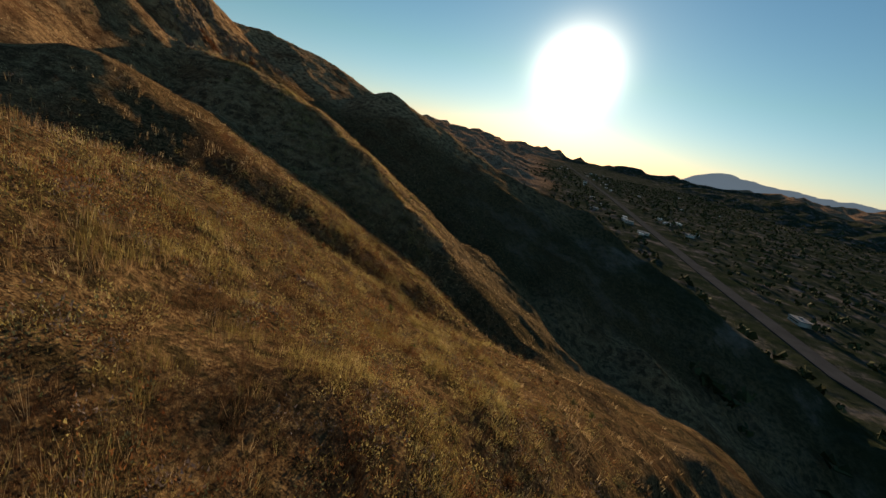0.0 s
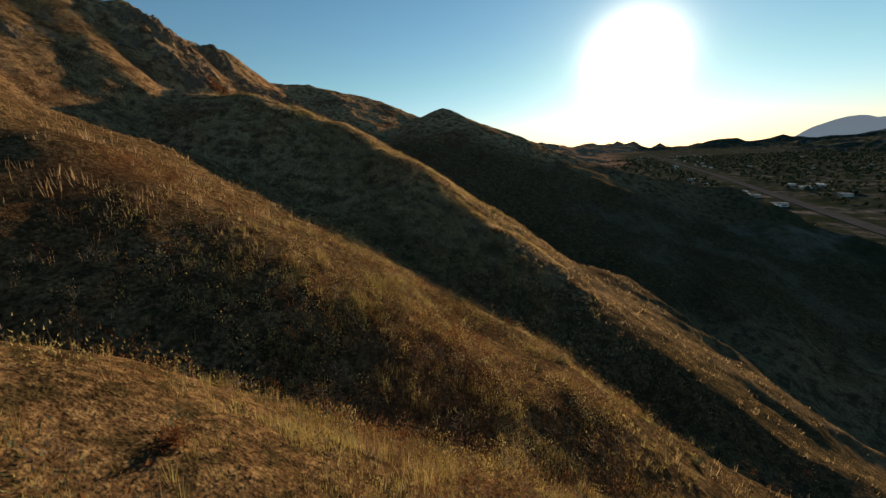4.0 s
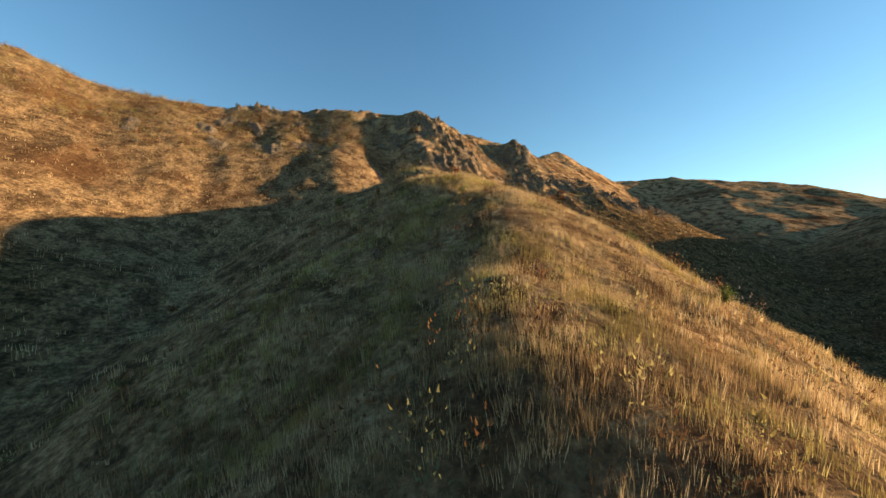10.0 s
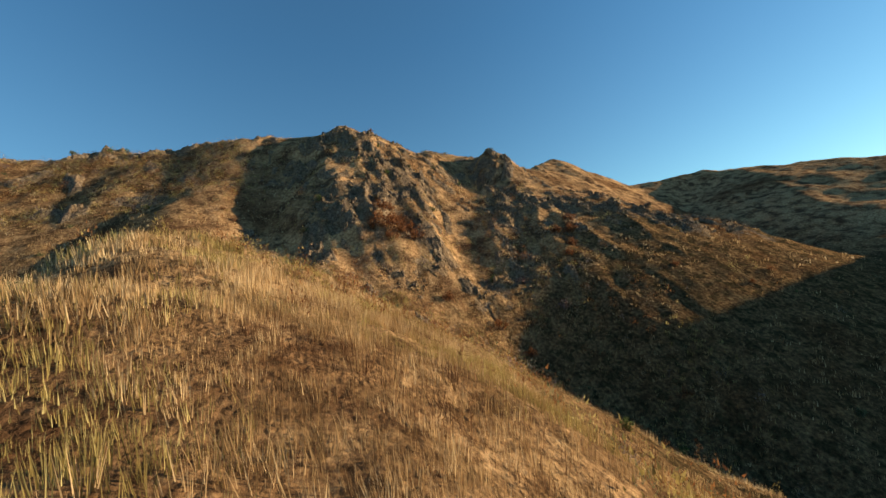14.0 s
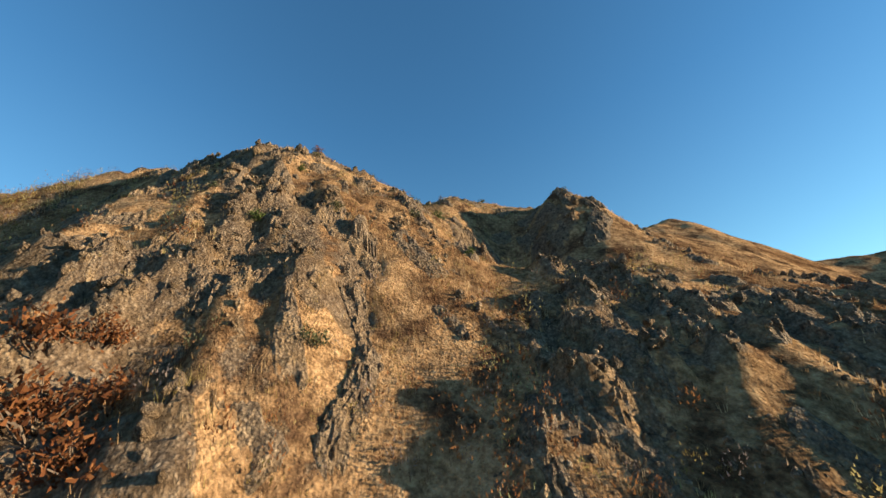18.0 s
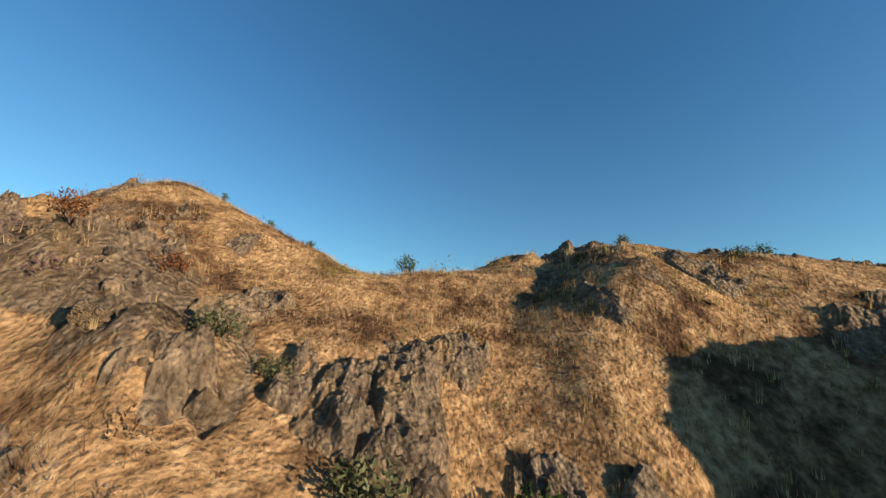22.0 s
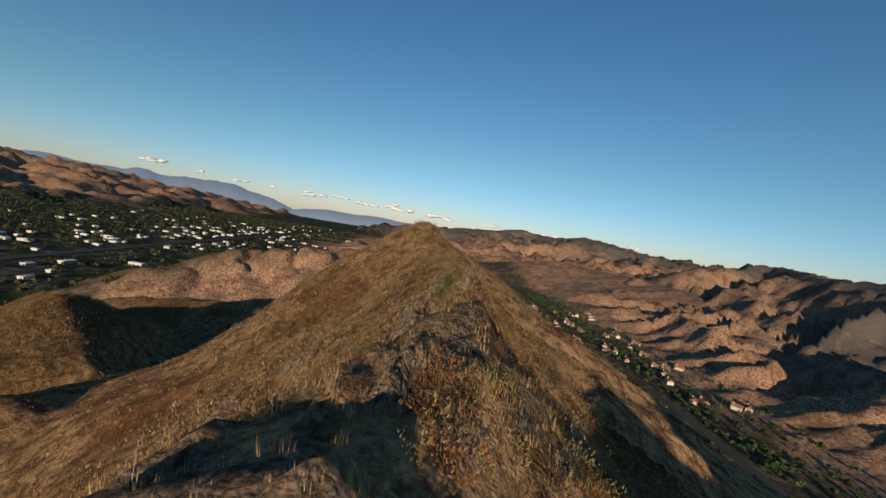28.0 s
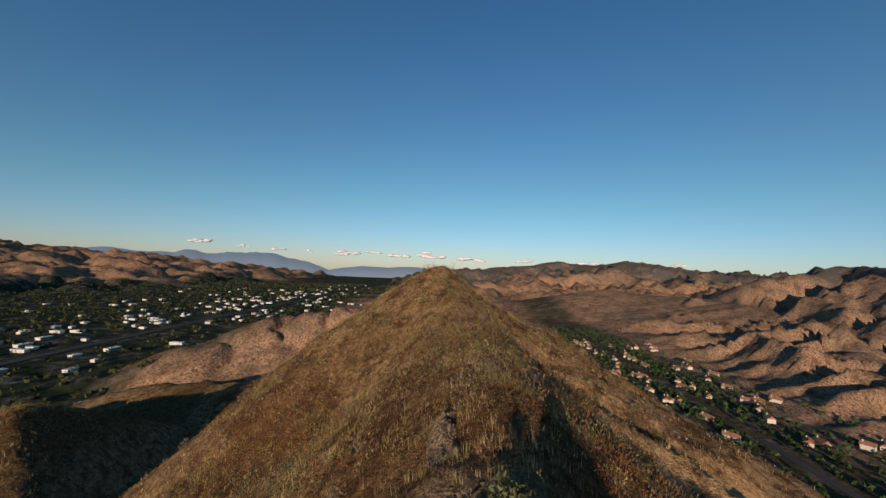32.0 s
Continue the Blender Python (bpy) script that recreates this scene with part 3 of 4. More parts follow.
BARK = plain("bark", (0.13, 0.095, 0.07), 0.9, 0.4, 9)
ASPHALT = plain("asphalt", (0.075, 0.072, 0.07), 0.85, 0.2, 0.05)
WALLS = plain("pale_stucco", (0.52, 0.47, 0.40), 0.85, 0.15, 0.2)
ROOF_WHITE = plain("white_roofing", (0.72, 0.71, 0.68), 0.7, 0.12, 0.1)
ROOF_GREY = plain("grey_roofing", (0.30, 0.29, 0.28), 0.8, 0.2, 0.1)
ROOF_TILE = plain("clay_tile_roof", (0.30, 0.14, 0.085), 0.85, 0.25, 0.4)
GLASS_DARK = plain("dark_window", (0.03, 0.035, 0.04), 0.15, 0.1)

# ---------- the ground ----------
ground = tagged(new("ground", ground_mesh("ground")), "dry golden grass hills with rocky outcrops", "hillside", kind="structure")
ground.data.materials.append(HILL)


def part(name, me, mat, parent=None, label=""):
    """One mesh object under a thing, or under a part."""
    ob = new(name, me)
    if mat and not me.materials:
        me.materials.append(mat)
    ob.parent = parent
    return tagged(ob, label)


def height(x, y):
    return land(np.atleast_1d(np.asarray(x, float)), np.atleast_1d(np.asarray(y, float)))


# ---------- rock outcrops ----------
def rock_mesh(name, seed, cuts=16, tall=1.0, sub=3):
    """A boulder cut by chance planes, with worn facets."""
    rng = np.random.default_rng(seed)
    bm = bmesh.new()
    bmesh.ops.create_icosphere(bm, subdivisions=sub, radius=1.0)
    co = np.array([v.co[:] for v in bm.verts])
    nrm = rng.normal(size=(cuts, 3))
    nrm /= np.linalg.norm(nrm, axis=1)[:, None]
    off = rng.uniform(0.45, 0.95, cuts)
    dots = co @ nrm.T
    reach = np.where(dots > 0.05, off / np.maximum(dots, 0.05), 9).min(1)
    co = co * np.minimum(reach, 1.15)[:, None]
    w = noise2(co[:, 0] * 2.3 + seed, co[:, 1] * 2.3 + co[:, 2] * 1.7, seed) * 0.16 + noise2(co[:, 0] * 6, co[:, 2] * 6 + seed, seed + 1) * 0.12
    co = co * (1 + w)[:, None] * (1, 0.72, tall)
    for v, c in zip(bm.verts, co):
        v.co = c
    me = bpy.data.meshes.new(name)
    bm.to_mesh(me)
    bm.free()
    me.materials.append(ROCK)
    return me


ROCKS = [rock_mesh("rock", 100 + k, 14 + k, (0.7, 1.0, 1.35, 0.85)[k % 4]) for k in range(8)]


def put_rock(x, y, size, k, turn, sink=0.35, lean=0.0, group="rocks of the outcrop", label="grey-brown weathered volcanic rock in dry grass"):
    z = float(height(x, y)[0][0])
    ob = tagged(new("rock", ROCKS[k % len(ROCKS)]), label, "rock", group)
    ob.matrix_world = pose(x, y, z + size * (0.5 - sink), lean, lean * 0.5, turn) @ Matrix.Diagonal((size, size, size, 1))
    return ob


rng = np.random.default_rng(5)
tries = 5200
rx, ry = rng.uniform(-122, -86, tries), rng.uniform(118, 200, tries)
rz, rr = land(rx, ry)
hx, _ = land(rx + 1.2, ry)
hy, _ = land(rx, ry + 1.2)
hx2, _ = land(rx - 1.2, ry)
hy2, _ = land(rx, ry - 1.2)
proud = rz - 0.25 * (hx + hy + hx2 + hy2)
score = rr * 1.0 + 0.9 * proud + 0.5 * rng.random(tries) - 0.9 * (np.hypot(rx + 120, ry - 146) < 9)
for i in np.argsort(-score)[:150]:
    size = float(np.clip(rng.lognormal(-1.25, 0.4), 0.16, 0.6))
    put_rock(float(rx[i]), float(ry[i]), size, int(rng.integers(8)), float(rng.uniform(0, 360)), 0.5, float(rng.uniform(-16, 16)))


def broken_rock(name, x, y, size, label, seed):
    """Angular blocks of broken rock, half sunk in the slope, as one mesh."""
    g = np.random.default_rng(seed)
    bm = bmesh.new()
    bmesh.ops.create_icosphere(bm, subdivisions=1, radius=1.0)
    ball = np.array([v.co[:] for v in bm.verts])
    tri = np.array([[v.index for v in f.verts] for f in bm.faces])
    bm.free()
    n, m = len(x), len(ball)
    z, _ = land(x, y)
    slope = np.stack([land(x + 0.8, y)[0] - land(x - 0.8, y)[0], land(x, y + 0.8)[0] - land(x, y - 0.8)[0]], 1) / 1.6
    up = np.stack([-slope[:, 0], -slope[:, 1], np.ones(n)], 1)
    up /= np.linalg.norm(up, axis=1)[:, None]
    tall = np.stack([0.25 * g.normal(size=n), 0.25 * g.normal(size=n), np.ones(n)], 1) + 0.5 * up
    tall /= np.linalg.norm(tall, axis=1)[:, None]
    side = np.cross(tall, g.normal(size=(n, 3)))
    side /= np.linalg.norm(side, axis=1)[:, None]
    third = np.cross(tall, side)
    co = ball[None] * g.uniform(0.72, 1.1, (n, m))[:, :, None]
    dims = np.stack([g.uniform(0.6, 1.1, n), g.uniform(0.4, 0.8, n), g.uniform(0.7, 1.5, n)], 1) * size[:, None]
    co = co * dims[:, None]
    co = co[:, :, :1] * side[:, None] + co[:, :, 1:2] * third[:, None] + co[:, :, 2:] * tall[:, None]
    base = np.stack([x, y, z], 1) + up * (size * g.uniform(-0.55, 0.05, n))[:, None]
    co = (co + base[:, None]).reshape(-1, 3)
    f = (tri[None] + (np.arange(n) * m)[:, None, None]).reshape(-1, 3)
    me = mesh_from(name, co, f)
    me.materials.append(ROCK)
    return tagged(new(name, me), label, "rock", kind="stuff")


rng = np.random.default_rng(6)
rx, ry = rng.uniform(-119, -84, 60000), rng.uniform(123, 200, 60000)
_, rr = land(rx, ry)
rib = 1 - np.abs(noise2(ry / 3.1 + 0.5 * noise2(rx / 4, ry / 4, 44), rx / 10, 45)) * 1.6
clump = fbm(rx / 4.5, ry / 3.0, 46, 3)
keep = (rr + 0.30 * rib + 0.45 * clump + 0.12 * rng.random(60000) > 0.86) & (rr > 0.12)
rx, ry = rx[keep][:4500], ry[keep][:4500]
broken_rock("rocky_crags", rx, ry, np.clip(rng.lognormal(-1.75, 0.45, len(rx)), 0.08, 0.5), "jagged grey-brown volcanic rock breaking out of the face", 7)


# ---------- craggy ribs of rock that run down the face ----------
def rib(x, y, long, wide, rise, turn, seed, cell=0.115):
    """A fin of fractured rock that breaks out of the slope and sinks back into it all round."""
    n, m = max(8, int(wide / cell)), max(10, int(long / cell))
    u, v = np.meshgrid(np.linspace(-1, 1, n), np.linspace(0, 1, m))
    a = radians(turn)
    run, across = (math.cos(a), math.sin(a)), (-math.sin(a), math.cos(a))
    bend = 0.35 * wide * noise2(v * long / 4.0, 0 * v + seed * 0.37, seed)
    girth = wide / 2 * (0.65 + 0.35 * noise2(v * long / 2.2, 0 * v + 7.7, seed + 1))
    sx, sy = (v - 0.5) * long, u * girth + bend
    px, py = x + sx * run[0] + sy * across[0], y + sx * run[1] + sy * across[1]
    z, _ = land(px, py)
    body = (1 - np.abs(u) ** 1.7) * ramp(v, 0, 0.14) * (1 - ramp(v, 0.80, 1.0))
    top = rise * body * (0.62 + 0.5 * noise2(sx / 1.7, sy / 1.1, seed + 2))
    crack = 0.20 * blocks(sx / 0.95, sy / 0.55, seed + 3, 0.45) + 0.14 * blocks(sx / 0.44, sy / 0.34, seed + 9, 0.5) + 0.10 * blocks(sx / 0.20, sy / 0.18, seed + 21, 0.5)
    h = z - 0.30 + 0.30 * np.minimum(body * 3, 1) + top + crack * np.minimum(body * 2.5, 1)
    lean = 0.28 * crack * np.minimum(body * 2.5, 1)
    co = np.stack([px + lean * across[0], py + lean * across[1], h], -1)
    thing = tagged(new("rock_rib"), "craggy fractured rib of grey-brown volcanic rock", "rock outcrop", "rock ribs of the face")
    thing.matrix_world = pose(x, y, float(z.mean()))
    cuts = np.linspace(0, m - 1, max(2, int(round(long / 1.6))) + 1).astype(int)
    for c0, c1 in zip(cuts, cuts[1:]):
        rows = co[c0:c1 + 1].reshape(-1, 3) - (x, y, float(z.mean()))
        part("crag", mesh_from("crag", rows, sheet_faces(n, c1 - c0 + 1)), ROCK, thing)
    return thing


rng = np.random.default_rng(16)
spots = []
for k in range(1500):
    x, y = float(rng.uniform(-119, -88)), float(rng.uniform(123, 206))
    if all(abs(x - a) > 2.4 or abs(y - b) > 1.9 for a, b in spots) and float(height(x, y)[1][0]) > 0.24 and math.hypot(x + 120, y - 144) > 6 and not (x > -96 and 140 < y < 147.5):
        spots.append((x, y))
for k, (x, y) in enumerate(spots[:165]):
    rib(x, y, float(rng.uniform(1.8, 4.2)), float(rng.uniform(1.2, 2.8)), float(rng.uniform(0.12, 0.5)), float(rng.normal(12, 30)), 200 + 17 * k)
spots = []
for k in range(400):
    x, y = float(rng.uniform(-121, -107)), float(rng.uniform(82, 124))
    if all(math.hypot(x - a, y - b) > 4.6 for a, b in spots):
        spots.append((x, y))
for k, (x, y) in enumerate(spots[:9]):
    rib(x, y, float(rng.uniform(3.0, 6.5)), float(rng.uniform(2.4, 4.6)), float(rng.uniform(0.7, 1.4)), float(rng.normal(60, 40)), 6000 + 17 * k)
# outcrops along the crest, on the buttress and on the slopes below the peak
for k, (x, y, long, wide, rise, turn) in enumerate((
        (-118.5, 173.2, 8, 3.2, 0.4, 170), (-112, 173.0, 6, 3.4, 0.6, 172), (-124.5, 175, 6, 3.4, 0.4, 160), (-129.5, 181, 6, 3.6, 0.4, 110), (-132, 190, 6, 3.2, 0.5, 105),
        (-126.3, 104.6, 3.4, 2.8, 0.9, 70), (-125.4, 108.6, 3.2, 2.6, 0.8, 110), (-126.0, 112.4, 2.8, 2.4, 0.7, 80), (-125.0, 116.6, 3, 2.6, 0.7, 60), (-127.4, 99.5, 3.2, 2.8, 0.8, 100), (-124.2, 124, 3, 2.2, 0.6, 70), (-129.0, 104, 4, 1.8, 0.8, 70),
        (-124.4, 111, 4, 2.0, 1.0, 100), (-127.5, 168, 6, 2.8, 0.4, 100), (-128.5, 160, 4, 2.2, 0.3, 95), (-126.5, 172, 4, 2.4, 0.4, 60),
        (-127.8, 91, 4, 2.2, 0.6, 85), (-115.8, 156, 3, 2.2, 0.5, 10), (-114.4, 153.4, 2, 1.2, 0.3, 20), (-118, 156.5, 2.4, 2.0, 0.4, 0), (-117.4, 148.2, 1.8, 1.1, 0.3, 20),
        (-121, 160.5, 2.4, 1.8, 0.4, 30), (-124, 164.5, 3, 2.2, 0.5, 40), (-116.2, 143.4, 1.8, 1.2, 0.3, 5), (-110.4, 156.6, 4, 2.0, 0.5, 12),
        (-116, 169.6, 4, 2.8, 0.5, 100), (-112, 168.6, 4, 2.6, 0.5, 80), (-120, 170.2, 4, 2.8, 0.4, 95), (-109, 167, 4, 2.4, 0.5, 60), (-122.6, 168.4, 3.4, 2.4, 0.4, 100),
        (-114, 165.4, 3, 2.0, 0.4, 70), (-118, 165.8, 3, 2.0, 0.3, 90), (-9.7, 33.6, 2.6, 1.6, 0.35, 20), (-8.6, 23.2, 2.2, 1.4, 0.3, 40),
        (-90, 128, 3.5, 2.2, 0.6, 20), (-84, 139, 2.2, 2.0, 0.4, 10), (-81, 142, 2, 1.8, 0.3, 5), (-86, 150, 2.4, 2.4, 0.3, 0), (-84, 161, 2.2, 2.2, 0.3, 8))):
    rib(x, y, long, wide, rise, turn, 3000 + 19 * k)

# the twin boulders on the buttress, and the crags of the crest
for x, y, s, k, turn in ((-115.6, 172.6, 0.6, 1, 20), (-114.0, 172.8, 0.5, 6, 75),
                         (-125.0, 103.4, 0.5, 5, 40), (-124.2, 105.8, 0.6, 3, 80), (-124.6, 108.6, 0.5, 7, 120), (-124.2, 123.5, 0.5, 6, 30)):
    put_rock(x, y, s, k, turn, 0.1 if y > 165 else 0.35, 0, "crags along the crest", "dark jagged crag standing proud of the ridge")


# ---------- grass ----------
TRAIL = [(-4, -5, 0), (-5, 36, 0), (-9, 66, 0), (-14, 92, 0), (-26, 112, 0), (-44, 128, 0), (-62, 140, 0), (-82, 149, 0), (-104, 153, 0),
         (-118, 151, 0), (-123, 138, 0), (-125, 112, 0), (-126, 84, 0), (-125, 60, 0)]


def blades(name, x, y, tall, wide, count, spread, lean, mat, label, seed):
    """Tufts of blades as one mesh: count blades at each place."""
    g = np.random.default_rng(seed)
    z, _ = land(x, y)
    n = len(x) * count
    bx, by, bz = np.repeat(x, count), np.repeat(y, count), np.repeat(z, count)
    hgt = np.repeat(tall, count) * g.uniform(0.55, 1.15, n)
    a, r = g.uniform(0, 2 * np.pi, n), spread * np.sqrt(g.random(n))
    bx, by = bx + r * np.cos(a), by + r * np.sin(a)
    t = g.uniform(0, 2 * np.pi, n)
    w = wide * g.uniform(0.6, 1.3, n)
    dx, dy = np.cos(t) * w, np.sin(t) * w
    out = lean * hgt * g.uniform(0.2, 1.0, n)
    tx, ty = bx + np.cos(a) * out + 0.08 * hgt, by + np.sin(a) * out - 0.05 * hgt
    low = bz - 0.10
    co = np.empty((n, 3, 3))
    co[:, 0] = np.stack([bx - dx, by - dy, low], 1)
    co[:, 1] = np.stack([bx + dx, by + dy, low], 1)
    co[:, 2] = np.stack([tx, ty, bz + hgt], 1)
    me = mesh_from(name, co.reshape(-1, 3), np.arange(n * 3).reshape(-1, 3))
    me.materials.append(mat)
    tuft = np.repeat(np.clip(0.35 + 0.22 * g.normal(size=len(x)) + 0.3 * fbm(x / 1.9, y / 1.9, 63, 2), 0, 0.75), count * 3)
    me.attributes.new("tuft", "FLOAT", "POINT").data.foreach_set("value", tuft.astype(np.float32))
    return tagged(new(name, me), label, "grass", kind="stuff")


def scatter(n, lo, hi, seed):
    """Places on the plan within lo to hi metres of the trail."""
    g = np.random.default_rng(seed)
    x, y = g.uniform(-185, 55, n), g.uniform(-12, 212, n)
    d, _, _ = to_line(x, y, TRAIL)
    keep = (d >= lo) & (d < hi)
    return x[keep], y[keep]


g = np.random.default_rng(8)
ALL = 1300000
gx, gy = g.uniform(-185, 55, ALL), g.uniform(-14, 212, ALL)
gd, _, _ = to_line(gx, gy, TRAIL)
per_m2 = ALL / (240 * 226)
want = 17.0 * np.exp(-np.maximum(gd - 6, 0) / 6.5) + 0.9 * np.exp(-np.maximum(gd - 25, 0) / 20.0)
_, rock = land(gx, gy)
thick = fbm(gx / 3.2, gy / 3.2, 51, 3)
first = (gy < 80) & (gx > -60)
want = want * np.where((gy > 84) & (gy < 142) & (gx > -84) & (gd < 14), 1.7, 1.0) * np.where(first, 0.75, 1.0)
keep = (gd < 75) & (g.random(ALL) * per_m2 < want * np.clip(np.where(first, 0.50 + 2.6 * thick, 0.9 + 0.8 * thick), 0.06, 1.4)) & (rock < 0.25 + 0.95 * g.random(ALL))
gx, gy, gd = gx[keep], gy[keep], gd[keep]
oats = (gy > 84) & (gy < 142) & (gx > -84)
hue = fbm(gx / 2.6, gy / 2.6, 55, 3) + 0.25 * g.normal(size=len(gx))
lower = gy < 80
green = hue > np.where(lower & (gx > -60), 0.0, np.where(oats, 0.20, 0.60))
dead = ~green & (hue < np.where(lower & (gx > -60), -0.25, np.where(oats, -0.55, -0.50)))
crown = (gx < -106) & (gy > 124)
tall = np.where(crown, 0.85, 1.0) * np.where(oats, 0.34, np.where(lower & (gx > -60), 0.70, 0.24)) * (1 + 0.55 * fbm(gx / 1.3, gy / 1.3, 53, 2)) * np.where(gd > 25, 1.15, 1.0)
wide = 0.0072 + 0.0011 * np.clip(gd - 3, 0, 40)


def lay(name, keep, count, spread, lean, mat, label, seed, up=1.0):
    blades(name, gx[keep], gy[keep], tall[keep] * up, np.repeat(wide[keep], count), count, spread, lean, mat, label, seed)


close = gd < 20
lay("dry_grass", ~green & ~dead & close & ~oats, 7, 0.13, 0.36, STRAW, "sunlit golden dry grass covering the slopes", 11)
lay("wild_oats", ~green & ~dead & close & oats, 15, 0.20, 0.42, STRAW, "tall pale wild oats on the spur", 14)
lay("olive_grass", green & close, 8, 0.15, 0.36, OLIVE, "olive tufts among the dry grass", 12)
lay("dead_brush", dead & close & (gd < 6), 7, 0.16, 0.60, BRUSH, "low brown dead brush on the slopes", 15, 0.9)
lay("far_dry_grass", ~close, 4, 0.32, 0.35, STRAW, "dry grass on the farther slopes", 13)


# ---------- shrubs ----------
def shrub_meshes(seed, twigs, leaves, leaf, height_ratio, droop):
    """Stems and foliage of a shrub one metre across."""
    g = np.random.default_rng(seed)
    ends, stem_co, stem_f = [], [], []
    for k in range(twigs):
        a, u = g.uniform(0, 2 * np.pi), g.uniform(0.15, 1.0)
        tip = np.array([0.5 * u * np.cos(a), 0.5 * u * np.sin(a), height_ratio * (1 - 0.45 * u * u) * g.uniform(0.7, 1.1)])
        kink = tip * (0.45, 0.45, 0.55) + g.normal(0, 0.03, 3)
        side = np.cross(tip, (0, 0, 1.0))
        side = side / (np.linalg.norm(side) + 1e-6)
        up = np.cross(side, tip / np.linalg.norm(tip))
        base = len(stem_co)
        for p, r in ((np.array([0, 0, -0.12]), 0.016), (kink, 0.011), (tip, 0.004)):
            for q in range(3):
                stem_co.append(p + r * (np.cos(q * 2.094) * side + np.sin(q * 2.094) * up))
        for s in range(2):
            for q in range(3):
                b0, b1 = base + 3 * s + q, base + 3 * s + (q + 1) % 3
                stem_f.append((b0, b1, b1 + 3, b0 + 3))
        ends += [tip, kink * 0.4 + tip * 0.6, kink]
    ends = np.array(ends)
    pick = ends[g.integers(len(ends), size=leaves)] + g.normal(0, 0.075, (leaves, 3))
    pick[:, 2] = np.abs(pick[:, 2])
    u = g.normal(size=(leaves, 3))
    u[:, 2] = np.abs(u[:, 2]) * (1 - droop) + 0.3
    u /= np.linalg.norm(u, axis=1)[:, None]
    v = np.cross(u, g.normal(size=(leaves, 3)))
    v /= np.linalg.norm(v, axis=1)[:, None]
    ln = leaf * g.uniform(0.6, 1.4, leaves)[:, None]
    co = np.stack([pick - v * ln * 0.28, pick + v * ln * 0.28, pick + u * ln + v * ln * 0.12, pick + u * ln - v * ln * 0.12], 1).reshape(-1, 3)
    return mesh_from("stem", stem_co, stem_f), mesh_from("foliage", co, np.arange(leaves * 4).reshape(-1, 4))


KINDS = {
    "sage": ([shrub_meshes(s, 13, 430, 0.075, 0.62, 0.3) for s in (1, 2)], SAGE, "grey-green sage shrub on the dry slope"),
    "green": ([shrub_meshes(s, 12, 450, 0.07, 0.75, 0.3) for s in (3, 4)], GREEN, "leafy green bush among dry grass"),
    "rust": ([shrub_meshes(s, 18, 520, 0.065, 0.60, 0.1) for s in (5, 6)], RUST, "rust-brown dried buckwheat brush"),
    "twig": ([shrub_meshes(s, 22, 130, 0.09, 0.72, 0.1) for s in (7, 8)], GREY, "bare grey twiggy shrub, nearly leafless"),
}
FIRST = {}


def put_shrub(kind, x, y, wide, turn, k=0):
    meshes, mat, label = KINDS[kind]
    z = float(height(x, y)[0][0]) - 0.16 * wide
    m = pose(x, y, z, 0, 0, turn)
    if (kind, k) not in FIRST:
        thing = tagged(new("shrub"), label, "shrub", f"{label.split()[0]} shrubs of the slopes")
        part("stem", meshes[k][0], BARK, thing)
        part("foliage", meshes[k][1], mat, thing)
        FIRST[kind, k] = thing
        thing.matrix_world = m @ Matrix.Diagonal((wide, wide, wide, 1))
        return thing
    thing = copy_thing(FIRST[kind, k], m)
    thing.scale = (wide, wide, wide)
    return thing


